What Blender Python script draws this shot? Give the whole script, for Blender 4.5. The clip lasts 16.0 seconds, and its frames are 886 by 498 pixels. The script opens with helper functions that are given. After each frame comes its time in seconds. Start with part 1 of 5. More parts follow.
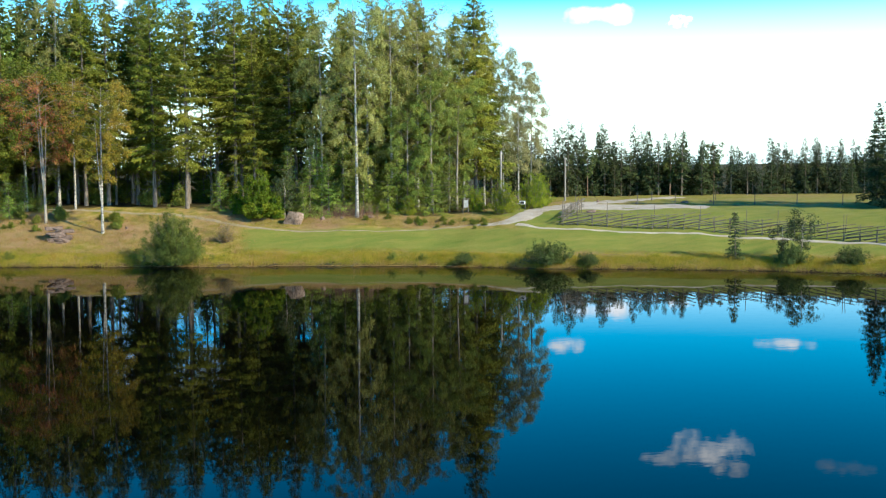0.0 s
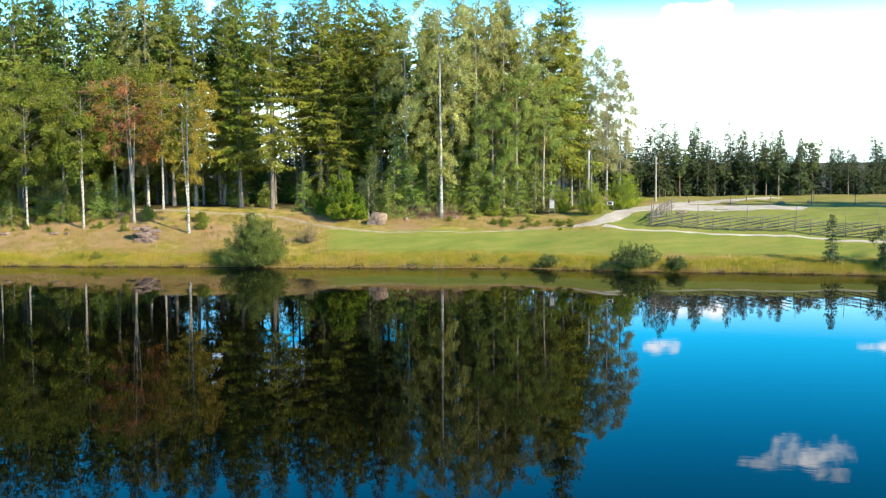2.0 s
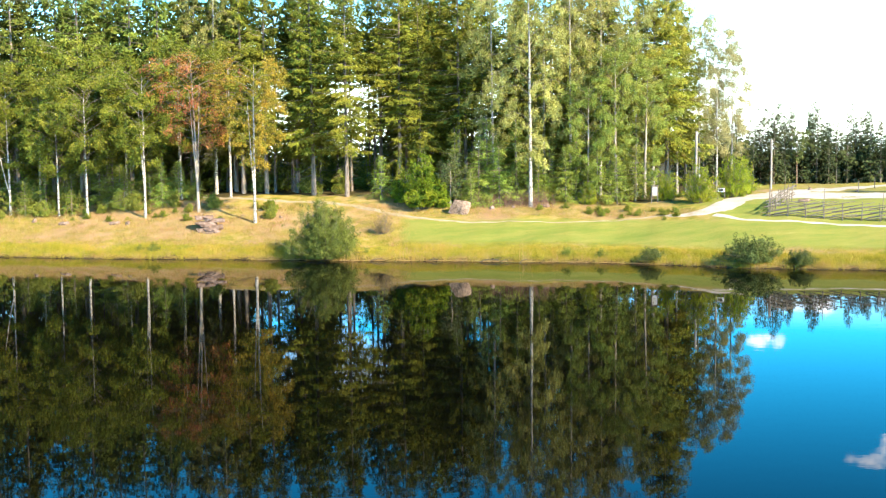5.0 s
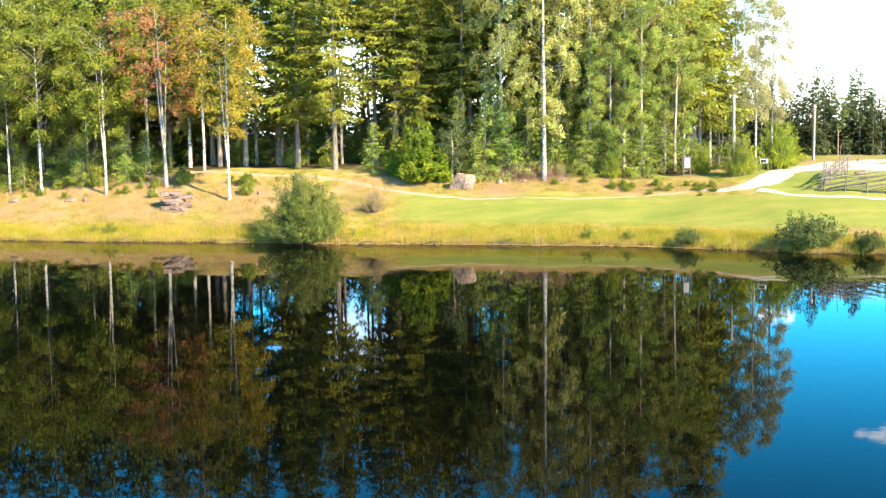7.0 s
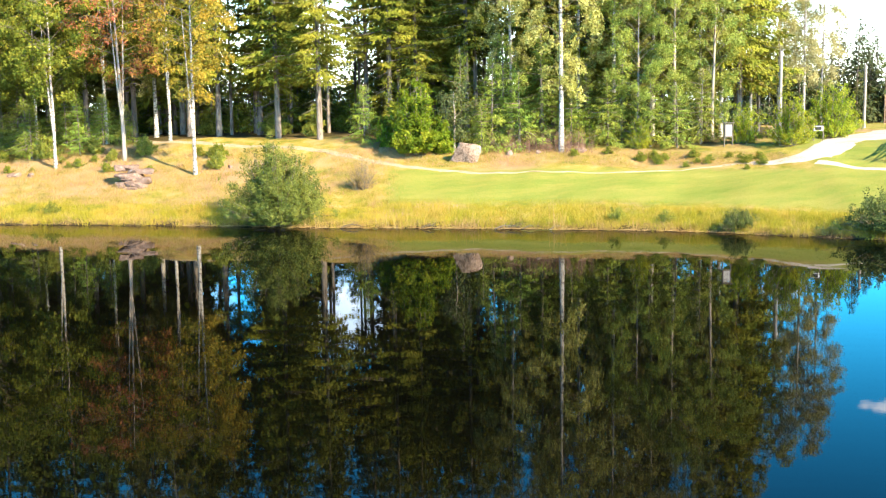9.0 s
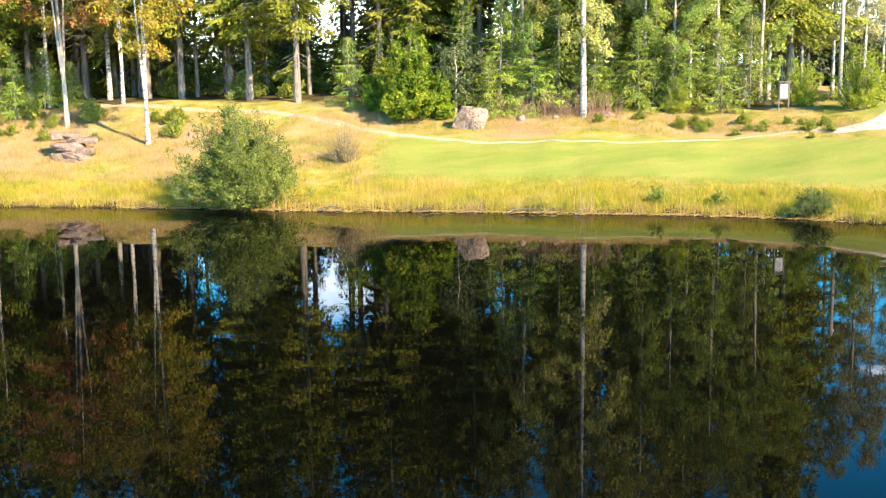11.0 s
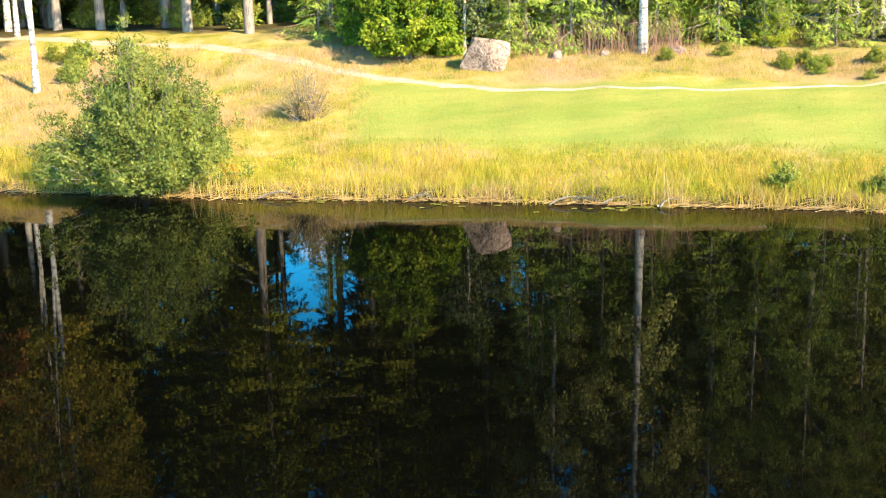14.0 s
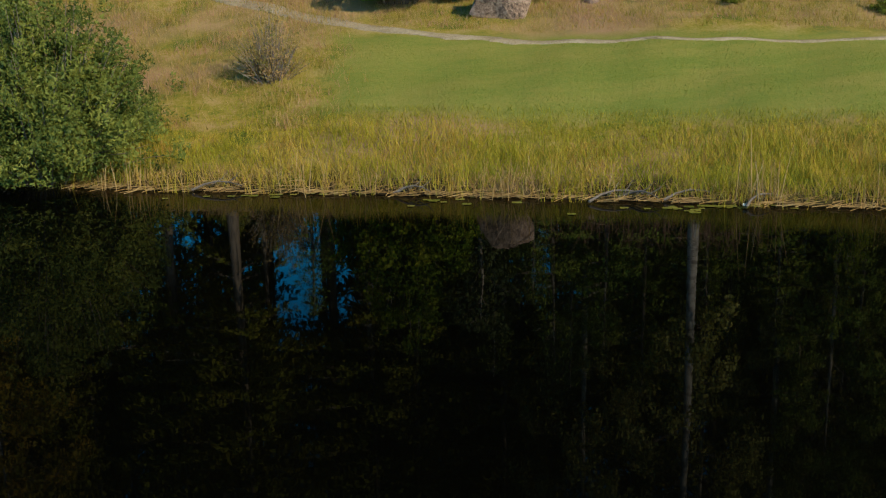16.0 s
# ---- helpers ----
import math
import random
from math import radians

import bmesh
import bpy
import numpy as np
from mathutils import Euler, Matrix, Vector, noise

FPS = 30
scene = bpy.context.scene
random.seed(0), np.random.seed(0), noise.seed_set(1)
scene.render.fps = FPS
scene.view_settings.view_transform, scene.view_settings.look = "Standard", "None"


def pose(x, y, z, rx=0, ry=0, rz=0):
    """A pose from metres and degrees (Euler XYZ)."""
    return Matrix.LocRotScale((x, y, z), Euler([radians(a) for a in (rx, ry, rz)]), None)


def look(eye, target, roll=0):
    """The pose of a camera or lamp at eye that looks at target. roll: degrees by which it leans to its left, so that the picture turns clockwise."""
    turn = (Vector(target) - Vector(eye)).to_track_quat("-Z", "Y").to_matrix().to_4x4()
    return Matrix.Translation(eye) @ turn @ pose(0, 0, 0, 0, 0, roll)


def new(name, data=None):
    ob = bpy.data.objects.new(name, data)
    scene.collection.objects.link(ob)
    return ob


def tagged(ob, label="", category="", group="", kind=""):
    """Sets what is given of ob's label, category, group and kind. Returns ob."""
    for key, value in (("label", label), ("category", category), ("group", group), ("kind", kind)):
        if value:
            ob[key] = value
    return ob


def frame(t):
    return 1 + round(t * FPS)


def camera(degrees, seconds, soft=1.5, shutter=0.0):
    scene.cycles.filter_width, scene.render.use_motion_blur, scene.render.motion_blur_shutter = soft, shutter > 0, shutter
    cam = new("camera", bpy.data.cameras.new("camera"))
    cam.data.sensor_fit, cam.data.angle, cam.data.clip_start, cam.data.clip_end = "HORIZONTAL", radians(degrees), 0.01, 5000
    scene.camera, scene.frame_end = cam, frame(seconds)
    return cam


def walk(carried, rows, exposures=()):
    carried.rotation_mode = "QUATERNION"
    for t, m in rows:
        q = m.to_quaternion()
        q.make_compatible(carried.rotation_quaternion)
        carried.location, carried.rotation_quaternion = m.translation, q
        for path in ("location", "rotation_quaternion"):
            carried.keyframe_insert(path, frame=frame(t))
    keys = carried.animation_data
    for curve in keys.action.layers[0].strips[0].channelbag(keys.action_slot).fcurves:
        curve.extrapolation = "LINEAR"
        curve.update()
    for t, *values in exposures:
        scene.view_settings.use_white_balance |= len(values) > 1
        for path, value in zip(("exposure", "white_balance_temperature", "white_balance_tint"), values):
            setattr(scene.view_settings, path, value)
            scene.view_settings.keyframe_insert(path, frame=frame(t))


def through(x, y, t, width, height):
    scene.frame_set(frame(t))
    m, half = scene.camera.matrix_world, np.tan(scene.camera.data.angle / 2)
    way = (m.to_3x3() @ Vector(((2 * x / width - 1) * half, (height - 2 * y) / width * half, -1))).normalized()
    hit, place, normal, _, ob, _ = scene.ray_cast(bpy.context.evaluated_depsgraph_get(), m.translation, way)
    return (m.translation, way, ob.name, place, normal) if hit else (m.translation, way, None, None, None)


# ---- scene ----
# ---------------------------------------------------------------- camera
cam = camera(42.81, 16.0, soft=1.2)
PATH = [
    (0, -1.357, -1.757, 9.420, -10.312, -4.270, -0.446),
    (0.5, -1.085, -1.391, 9.526, -9.324, -4.312, -0.459),
    (1, -0.778, -1.072, 9.574, -8.046, -4.324, -0.476),
    (1.5, -0.445, -0.657, 9.571, -7.038, -4.318, -0.498),
    (2, -0.096, 0.000, 9.525, -5.546, -4.290, -0.524),
    (2.5, 0.260, 0.858, 9.444, -4.278, -4.262, -0.553),
    (3, 0.616, 1.909, 9.333, -3.157, -4.225, -0.585),
    (3.5, 0.965, 3.352, 9.199, -2.269, -4.184, -0.619),
    (4, 1.300, 5.410, 9.047, -1.458, -4.261, -0.654),
    (6.5, 2.611, 21.569, 8.170, -0.165, -5.586, -0.831),
    (7, 2.779, 24.857, 7.996, -0.051, -5.910, -0.862),
    (7.5, 2.912, 27.975, 7.828, 0.026, -6.230, -0.891),
    (8, 3.011, 31.167, 7.667, 0.103, -6.573, -0.917),
    (8.5, 3.077, 34.562, 7.514, 0.154, -6.934, -0.939),
    (9, 3.110, 38.001, 7.369, 0.200, -7.314, -0.956),
    (11.5, 2.921, 54.005, 6.755, 0.092, -9.615, -0.956),
    (12, 2.847, 57.227, 6.642, 0.082, -10.153, -0.960),
    (12.5, 2.775, 60.546, 6.526, 0.028, -10.694, -0.975),
    (13, 2.715, 63.949, 6.403, -0.023, -11.230, -1.000),
    (13.5, 2.675, 67.085, 6.270, -0.052, -11.780, -1.050),
    (14, 2.665, 69.976, 6.121, -0.022, -12.335, -1.110),
    (14.5, 2.696, 72.677, 5.952, 0.044, -12.859, -1.180),
    (15, 2.779, 75.144, 5.756, 0.175, -13.457, -1.250),
    (15.5, 2.925, 77.422, 5.527, 0.631, -13.931, -1.310),
    (16, 3.149, 79.700, 5.260, 0.973, -14.466, -1.370),
]
walk(cam, [(t, pose(x, y, z, 90 + pitch, -roll, yaw)) for t, x, y, z, yaw, pitch, roll in PATH],
     exposures=[(0.0, 0.75, 6050, 5), (1.5, 1.05, 6200, 7), (3.5, 1.62, 6450, 10), (6.5, 2.05, 6800, 13), (9.0, 2.13, 6900, 14), (12.5, 2.18, 6950, 13), (15.1, 2.22, 6700, 10), (16.0, 0.2, 6600, 8)])

# ---------------------------------------------------------------- sky and sun
SUN_EL, SUN_AZ = radians(32), radians(136)
world = bpy.data.worlds.new("sky")
scene.world = world
world.use_nodes = True
wn, wl = world.node_tree.nodes, world.node_tree.links
wn.clear()


def link(links, a, b):
    links.new(a, b)


def math_node(nodes, links, op, a, b=None, clamp=False):
    n = nodes.new("ShaderNodeMath")
    n.operation, n.use_clamp = op, clamp
    for k, v in enumerate((a, b)):
        if v is None:
            continue
        if isinstance(v, (int, float)):
            n.inputs[k].default_value = v
        else:
            links.new(v, n.inputs[k])
    return n.outputs[0]


sky = wn.new("ShaderNodeTexSky")
sky.sky_type, sky.sun_disc = "NISHITA", False
sky.sun_elevation, sky.sun_rotation = SUN_EL, SUN_AZ
sky.air_density, sky.dust_density, sky.ozone_density = 1.0, 0.6, 3.0
grade = wn.new("ShaderNodeHueSaturation")
geo = wn.new("ShaderNodeTexCoord")
direction = geo.outputs["Generated"]
sep = wn.new("ShaderNodeSeparateXYZ")
wl.new(direction, sep.inputs[0])
up_there = math_node(wn, wl, "POWER", math_node(wn, wl, "MULTIPLY", sep.outputs[2], 4.4, clamp=True), 2.5)
wl.new(math_node(wn, wl, "ADD", math_node(wn, wl, "MULTIPLY", up_there, 2.1), 1.15), grade.inputs["Saturation"])
grade.inputs["Hue"].default_value = 0.492
# brighter towards the horizon
low_down = math_node(wn, wl, "POWER", 2.718, math_node(wn, wl, "MULTIPLY", math_node(wn, wl, "ABSOLUTE", sep.outputs[2]), -3.0))
wl.new(math_node(wn, wl, "ADD", math_node(wn, wl, "MULTIPLY", low_down, 3.2), 0.15), grade.inputs["Value"])
wl.new(sky.outputs[0], grade.inputs["Color"])
# summer haze, thickest at the horizon
haze = math_node(wn, wl, "MULTIPLY", math_node(wn, wl, "POWER", 2.718, math_node(wn, wl, "MULTIPLY", math_node(wn, wl, "ABSOLUTE", sep.outputs[2]), -16.0)), 0.75)
hazy = wn.new("ShaderNodeMix")
hazy.data_type = "RGBA"
wl.new(haze, hazy.inputs[0])
wl.new(grade.outputs[0], hazy.inputs[6])
hazy.inputs[7].default_value = (4.2, 6.6, 7.2, 1)


def cloud_mask(az, el, wide, tall, seed, soft):
    """A ragged cloud round one direction of the sky."""
    c = Vector((math.sin(radians(az)) * math.cos(radians(el)), math.cos(radians(az)) * math.cos(radians(el)), math.sin(radians(el))))
    right = Vector((math.cos(radians(az)), -math.sin(radians(az)), 0))
    up = right.cross(c)
    out = []
    for axis, size in ((right, wide), (up, tall)):
        d = wn.new("ShaderNodeVectorMath")
        d.operation = "DOT_PRODUCT"
        wl.new(direction, d.inputs[0])
        d.inputs[1].default_value = axis
        off = math_node(wn, wl, "SUBTRACT", d.outputs["Value"], axis.dot(c))
        q = math_node(wn, wl, "DIVIDE", off, math.sin(radians(size)))
        out.append(math_node(wn, wl, "MULTIPLY", q, q))
    r = math_node(wn, wl, "ADD", out[0], out[1])
    n = wn.new("ShaderNodeTexNoise")
    n.noise_dimensions = "4D"
    n.inputs["W"].default_value = seed
    n.inputs["Scale"].default_value = 1.9 / math.sin(radians(wide))
    n.inputs["Detail"].default_value = 6
    wl.new(direction, n.inputs["Vector"])
    wob = math_node(wn, wl, "MULTIPLY", math_node(wn, wl, "SUBTRACT", n.outputs[0], 0.5), 5.0)
    a = math_node(wn, wl, "SUBTRACT", math_node(wn, wl, "ADD", 1.0, wob), r)
    d = wn.new("ShaderNodeVectorMath")
    d.operation = "DOT_PRODUCT"
    wl.new(direction, d.inputs[0])
    d.inputs[1].default_value = c
    front = math_node(wn, wl, "GREATER_THAN", d.outputs["Value"], 0.0)
    return math_node(wn, wl, "MULTIPLY", math_node(wn, wl, "MULTIPLY", a, soft, clamp=True), front)


CLOUDS = [(23.6, 13.9, 1.9, 0.8, 3.0, 0.7, 14.0), (22.0, 14.6, 1.5, 0.35, 9.0, 0.6, 12.0), (24.6, 14.9, 0.9, 0.4, 4.0, 0.5, 11.0), (16.4, 9.2, 1.1, 0.35, 8.0, 0.7, 11.0), (27.2, 8.8, 1.4, 0.25, 5.0, 0.7, 11.0), (18.6, 7.3, 2.2, 0.5, 11.0, 0.6, 10.5), (22.0, 6.9, 0.6, 0.3, 2.0, 0.7, 10.5), (30.1, 14.5, 1.5, 0.3, 6.0, 0.2, 6.0), (-5.0, 10.0, 6.0, 2.3, 21.0, 0.45, 11.0), (-22.0, 8.6, 6.0, 1.3, 22.0, 0.45, 9.0)]
colour = hazy.outputs[2]
for az, el, wide, tall, seed, soft, white in CLOUDS:
    m = cloud_mask(az, el, wide, tall, seed, soft)
    mix = wn.new("ShaderNodeMix")
    mix.data_type = "RGBA"
    wl.new(m, mix.inputs[0])
    wl.new(colour, mix.inputs[6])
    mix.inputs[7].default_value = (white, white, white * 1.03, 1)
    colour = mix.outputs[2]
back = wn.new("ShaderNodeBackground")
back.inputs["Strength"].default_value = 0.14
wl.new(colour, back.inputs["Color"])
wo = wn.new("ShaderNodeOutputWorld")
wl.new(back.outputs[0], wo.inputs["Surface"])

sun = bpy.data.lights.new("sun", "SUN")
sun.energy, sun.angle, sun.color = 5.0, radians(0.6), (1.0, 0.84, 0.56)
to_sun = Vector((math.sin(SUN_AZ) * math.cos(SUN_EL), math.cos(SUN_AZ) * math.cos(SUN_EL), math.sin(SUN_EL)))
sun_ob = new("sun", sun)
sun_ob.matrix_world = look((0, 0, 60), Vector((0, 0, 60)) - to_sun)


# ---------------------------------------------------------------- materials
def ramp(nodes, links, fac, stops):
    r = nodes.new("ShaderNodeValToRGB")
    e = r.color_ramp.elements
    while len(e) < len(stops):
        e.new(0.5)
    for el, (p, c) in zip(e, stops):
        el.position, el.color = p, (*c, 1)
    links.new(fac, r.inputs[0])
    return r.outputs[0]


def noise_tex(nodes, links, vec, scale, detail=4, rough=0.55, stretch=None):
    if stretch:
        mp = nodes.new("ShaderNodeMapping")
        mp.inputs["Scale"].default_value = stretch
        links.new(vec, mp.inputs[0])
        vec = mp.outputs[0]
    n = nodes.new("ShaderNodeTexNoise")
    n.inputs["Scale"].default_value, n.inputs["Detail"].default_value = scale, detail
    n.inputs["Roughness"].default_value = rough
    links.new(vec, n.inputs["Vector"])
    return n.outputs[0]


def mix_rgb(nodes, links, fac, a, b, kind="MIX"):
    m = nodes.new("ShaderNodeMix")
    m.data_type, m.blend_type = "RGBA", kind
    for k, v in ((0, fac), (6, a), (7, b)):
        if isinstance(v, (int, float)):
            m.inputs[k].default_value = v
        elif isinstance(v, tuple):
            m.inputs[k].default_value = (*v, 1)
        else:
            links.new(v, m.inputs[k])
    return m.outputs[2]


def base_material(name):
    m = bpy.data.materials.new(name)
    m.use_nodes = True
    n, l = m.node_tree.nodes, m.node_tree.links
    return m, n, l, n["Principled BSDF"]


def rough_material(name, stops, coarse, fine, roughness=0.85, bump=0.4, depth=0.03, stretch=None, spec=0.25):
    """Two scales of noise through a colour ramp, with fine relief."""
    m, n, l, p = base_material(name)
    co = n.new("ShaderNodeTexCoord").outputs["Object"]
    a = noise_tex(n, l, co, coarse, 3, stretch=stretch)
    b = noise_tex(n, l, co, fine, 5, 0.65, stretch=stretch)
    f = math_node(n, l, "ADD", math_node(n, l, "MULTIPLY", a, 0.5), math_node(n, l, "MULTIPLY", b, 0.5))
    l.new(ramp(n, l, f, stops), p.inputs["Base Color"])
    p.inputs["Roughness"].default_value = roughness
    p.inputs["Specular IOR Level"].default_value = spec
    bp = n.new("ShaderNodeBump")
    bp.inputs["Strength"].default_value, bp.inputs["Distance"].default_value = bump, depth
    l.new(b, bp.inputs["Height"])
    l.new(bp.outputs[0], p.inputs["Normal"])
    return m


def leaf_material(name, stops, through=0.25, roughness=0.55, tint=0.5, volume=0.22, patch=0.62, spots=0.55, tufted=True):
    """Leaves: each leaf and each tuft has its own shade, each plant its own tone; light comes through."""
    m, n, l, p = base_material(name)
    g = n.new("ShaderNodeNewGeometry")
    co = n.new("ShaderNodeTexCoord").outputs["Object"]
    big = noise_tex(n, l, co, spots, 3)
    if tufted:
        tuft = n.new("ShaderNodeAttribute")
        tuft.attribute_name = "tone"
        f = math_node(n, l, "ADD", math_node(n, l, "MULTIPLY", g.outputs["Random Per Island"], 0.22), math_node(n, l, "MULTIPLY", tuft.outputs["Fac"], 0.45))
        f = math_node(n, l, "ADD", f, math_node(n, l, "MULTIPLY", math_node(n, l, "SUBTRACT", big, 0.29), 0.8))
    else:
        f = math_node(n, l, "ADD", math_node(n, l, "MULTIPLY", g.outputs["Random Per Island"], 1.1 - patch), math_node(n, l, "MULTIPLY", math_node(n, l, "ADD", math_node(n, l, "MULTIPLY", math_node(n, l, "SUBTRACT", big, 0.5), 1 + 2 * max(0, patch - 0.55)), 0.5), patch))
    c = ramp(n, l, f, stops)
    oi = n.new("ShaderNodeObjectInfo")
    hs = n.new("ShaderNodeHueSaturation")
    l.new(c, hs.inputs["Color"])
    hs.inputs["Saturation"].default_value = 1.05
    l.new(math_node(n, l, "ADD", math_node(n, l, "MULTIPLY", oi.outputs["Random"], 0.03 * tint), 0.498 - 0.015 * tint), hs.inputs["Hue"])
    l.new(math_node(n, l, "ADD", math_node(n, l, "MULTIPLY", oi.outputs["Random"], 0.5 * tint), 1 - 0.25 * tint), hs.inputs["Value"])
    c = hs.outputs[0]
    # leaves of a crown turn outwards, on the whole
    flat = n.new("ShaderNodeVectorMath")
    flat.operation = "MULTIPLY"
    l.new(co, flat.inputs[0])
    flat.inputs[1].default_value = (1, 1, 0)
    outward = n.new("ShaderNodeVectorMath")
    outward.operation = "NORMALIZE"
    l.new(flat.outputs[0], outward.inputs[0])
    tw = n.new("ShaderNodeVectorTransform")
    tw.vector_type, tw.convert_from, tw.convert_to = "VECTOR", "OBJECT", "WORLD"
    l.new(outward.outputs[0], tw.inputs[0])
    sc = n.new("ShaderNodeVectorMath")
    sc.operation = "MULTIPLY_ADD"
    l.new(tw.outputs[0], sc.inputs[0])
    sc.inputs[1].default_value = (volume, volume, volume)
    sc.inputs[2].default_value = (0, 0, 0.45 * volume)
    ad = n.new("ShaderNodeVectorMath")
    ad.operation = "ADD"
    l.new(sc.outputs[0], ad.inputs[0])
    l.new(g.outputs["Normal"], ad.inputs[1])
    nn = n.new("ShaderNodeVectorMath")
    nn.operation = "NORMALIZE"
    l.new(ad.outputs[0], nn.inputs[0])
    l.new(c, p.inputs["Base Color"])
    if volume:
        l.new(nn.outputs[0], p.inputs["Normal"])
    p.inputs["Roughness"].default_value = roughness
    p.inputs["Specular IOR Level"].default_value = 0.12
    t = n.new("ShaderNodeBsdfTranslucent")
    l.new(c, t.inputs["Color"])
    mx = n.new("ShaderNodeMixShader")
    mx.inputs[0].default_value = through
    l.new(p.outputs[0], mx.inputs[1])
    l.new(t.outputs[0], mx.inputs[2])
    l.new(mx.outputs[0], n["Material Output"].inputs["Surface"])
    return m


def ground_material():
    m, n, l, p = base_material("ground")
    at = n.new("ShaderNodeAttribute")
    at.attribute_name = "zone"
    sep = n.new("ShaderNodeSeparateColor")
    l.new(at.outputs["Color"], sep.inputs[0])
    co = n.new("ShaderNodeTexCoord").outputs["Object"]
    big = noise_tex(n, l, co, 0.16, 3)
    mid = noise_tex(n, l, co, 0.9, 4)
    fine = noise_tex(n, l, co, 9.0, 5, 0.7)
    streak = noise_tex(n, l, co, 0.5, 4, stretch=(0.35, 1.6, 1))
    meadow = ramp(n, l, math_node(n, l, "ADD", math_node(n, l, "MULTIPLY", mid, 0.6), math_node(n, l, "MULTIPLY", fine, 0.4)),
                  [(0.38, (0.085, 0.115, 0.018)), (0.49, (0.21, 0.18, 0.03)), (0.6, (0.31, 0.23, 0.095)), (0.78, (0.32, 0.185, 0.11))])
    meadow = mix_rgb(n, l, math_node(n, l, "MULTIPLY", math_node(n, l, "SUBTRACT", big, 0.42), 4.0, clamp=True), meadow, (0.28, 0.18, 0.112))
    patchy = math_node(n, l, "ADD", math_node(n, l, "MULTIPLY", math_node(n, l, "SUBTRACT", noise_tex(n, l, co, 0.7, 5, 0.7, stretch=(0.5, 1.0, 1)), 0.5), 1.1), 0.5)
    lawn = ramp(n, l, math_node(n, l, "ADD", math_node(n, l, "MULTIPLY", math_node(n, l, "ADD", streak, patchy), 0.36), math_node(n, l, "MULTIPLY", fine, 0.28)),
                [(0.28, (0.085, 0.130, 0.024)), (0.43, (0.140, 0.175, 0.035)), (0.57, (0.20, 0.20, 0.05)), (0.70, (0.30, 0.26, 0.095))])
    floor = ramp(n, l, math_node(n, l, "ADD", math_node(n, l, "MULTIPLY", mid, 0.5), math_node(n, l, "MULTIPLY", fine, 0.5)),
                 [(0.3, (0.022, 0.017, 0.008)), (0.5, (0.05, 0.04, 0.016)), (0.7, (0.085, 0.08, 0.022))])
    c = mix_rgb(n, l, sep.outputs[0], meadow, lawn)
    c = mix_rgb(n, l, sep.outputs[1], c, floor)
    c = mix_rgb(n, l, sep.outputs[2], c, (0.035, 0.026, 0.014))
    l.new(c, p.inputs["Base Color"])
    p.inputs["Roughness"].default_value = 0.95
    p.inputs["Specular IOR Level"].default_value = 0.1
    bp = n.new("ShaderNodeBump")
    bp.inputs["Strength"].default_value, bp.inputs["Distance"].default_value = 0.7, 0.08
    l.new(fine, bp.inputs["Height"])
    l.new(bp.outputs[0], p.inputs["Normal"])
    return m


def water_material():
    m, n, l, p = base_material("lake water")
    co = n.new("ShaderNodeTexCoord").outputs["Object"]
    p.inputs["Base Color"].default_value = (0.0008, 0.0009, 0.0007, 1)
    p.inputs["Roughness"].default_value = 0.015
    p.inputs["IOR"].default_value = 1.105
    p.inputs["Specular IOR Level"].default_value = 0.5
    a = noise_tex(n, l, co, 1.3, 3, 0.5, stretch=(0.8, 1.2, 1))
    b = noise_tex(n, l, co, 0.12, 2)
    h = math_node(n, l, "MULTIPLY", a, b)
    bp = n.new("ShaderNodeBump")
    bp.inputs["Strength"].default_value, bp.inputs["Distance"].default_value = 0.06, 0.03
    l.new(h, bp.inputs["Height"])
    l.new(bp.outputs[0], p.inputs["Normal"])
    return m


def bark_material(name, light, dark, band, amount):
    """Bark with cross bands (birch) or long plates, by the stretch of its noise."""
    m, n, l, p = base_material(name)
    co = n.new("ShaderNodeTexCoord").outputs["Object"]
    a = noise_tex(n, l, co, 3.0, 4, 0.6, stretch=band)
    b = noise_tex(n, l, co, 14.0, 4, 0.6)
    f = math_node(n, l, "ADD", math_node(n, l, "MULTIPLY", a, 0.75), math_node(n, l, "MULTIPLY", b, 0.25))
    l.new(ramp(n, l, f, [(amount - 0.08, dark), (amount + 0.06, light), (0.75, tuple(v * 0.8 for v in light))]), p.inputs["Base Color"])
    p.inputs["Roughness"].default_value = 0.8
    bp = n.new("ShaderNodeBump")
    bp.inputs["Strength"].default_value, bp.inputs["Distance"].default_value = 0.5, 0.02
    l.new(f, bp.inputs["Height"])
    l.new(bp.outputs[0], p.inputs["Normal"])
    return m


GROUND, WATER = ground_material(), water_material()
BIRCH_BARK = bark_material("birch bark", (0.37, 0.35, 0.32), (0.08, 0.07, 0.06), (1.1, 1.1, 2.4), 0.48)
GREY_BARK = bark_material("grey bark", (0.30, 0.26, 0.22), (0.09, 0.075, 0.06), (2.5, 2.5, 0.5), 0.45)
SPRUCE_BARK = bark_material("spruce bark", (0.18, 0.15, 0.125), (0.055, 0.044, 0.037), (3, 3, 0.6), 0.45)
TWIG_BARK = bark_material("twig bark", (0.17, 0.14, 0.115), (0.07, 0.055, 0.045), (2.5, 2.5, 0.5), 0.45)
PINE_BARK = bark_material("pine bark", (0.19, 0.125, 0.09), (0.09, 0.06, 0.042), (3, 3, 0.7), 0.42)
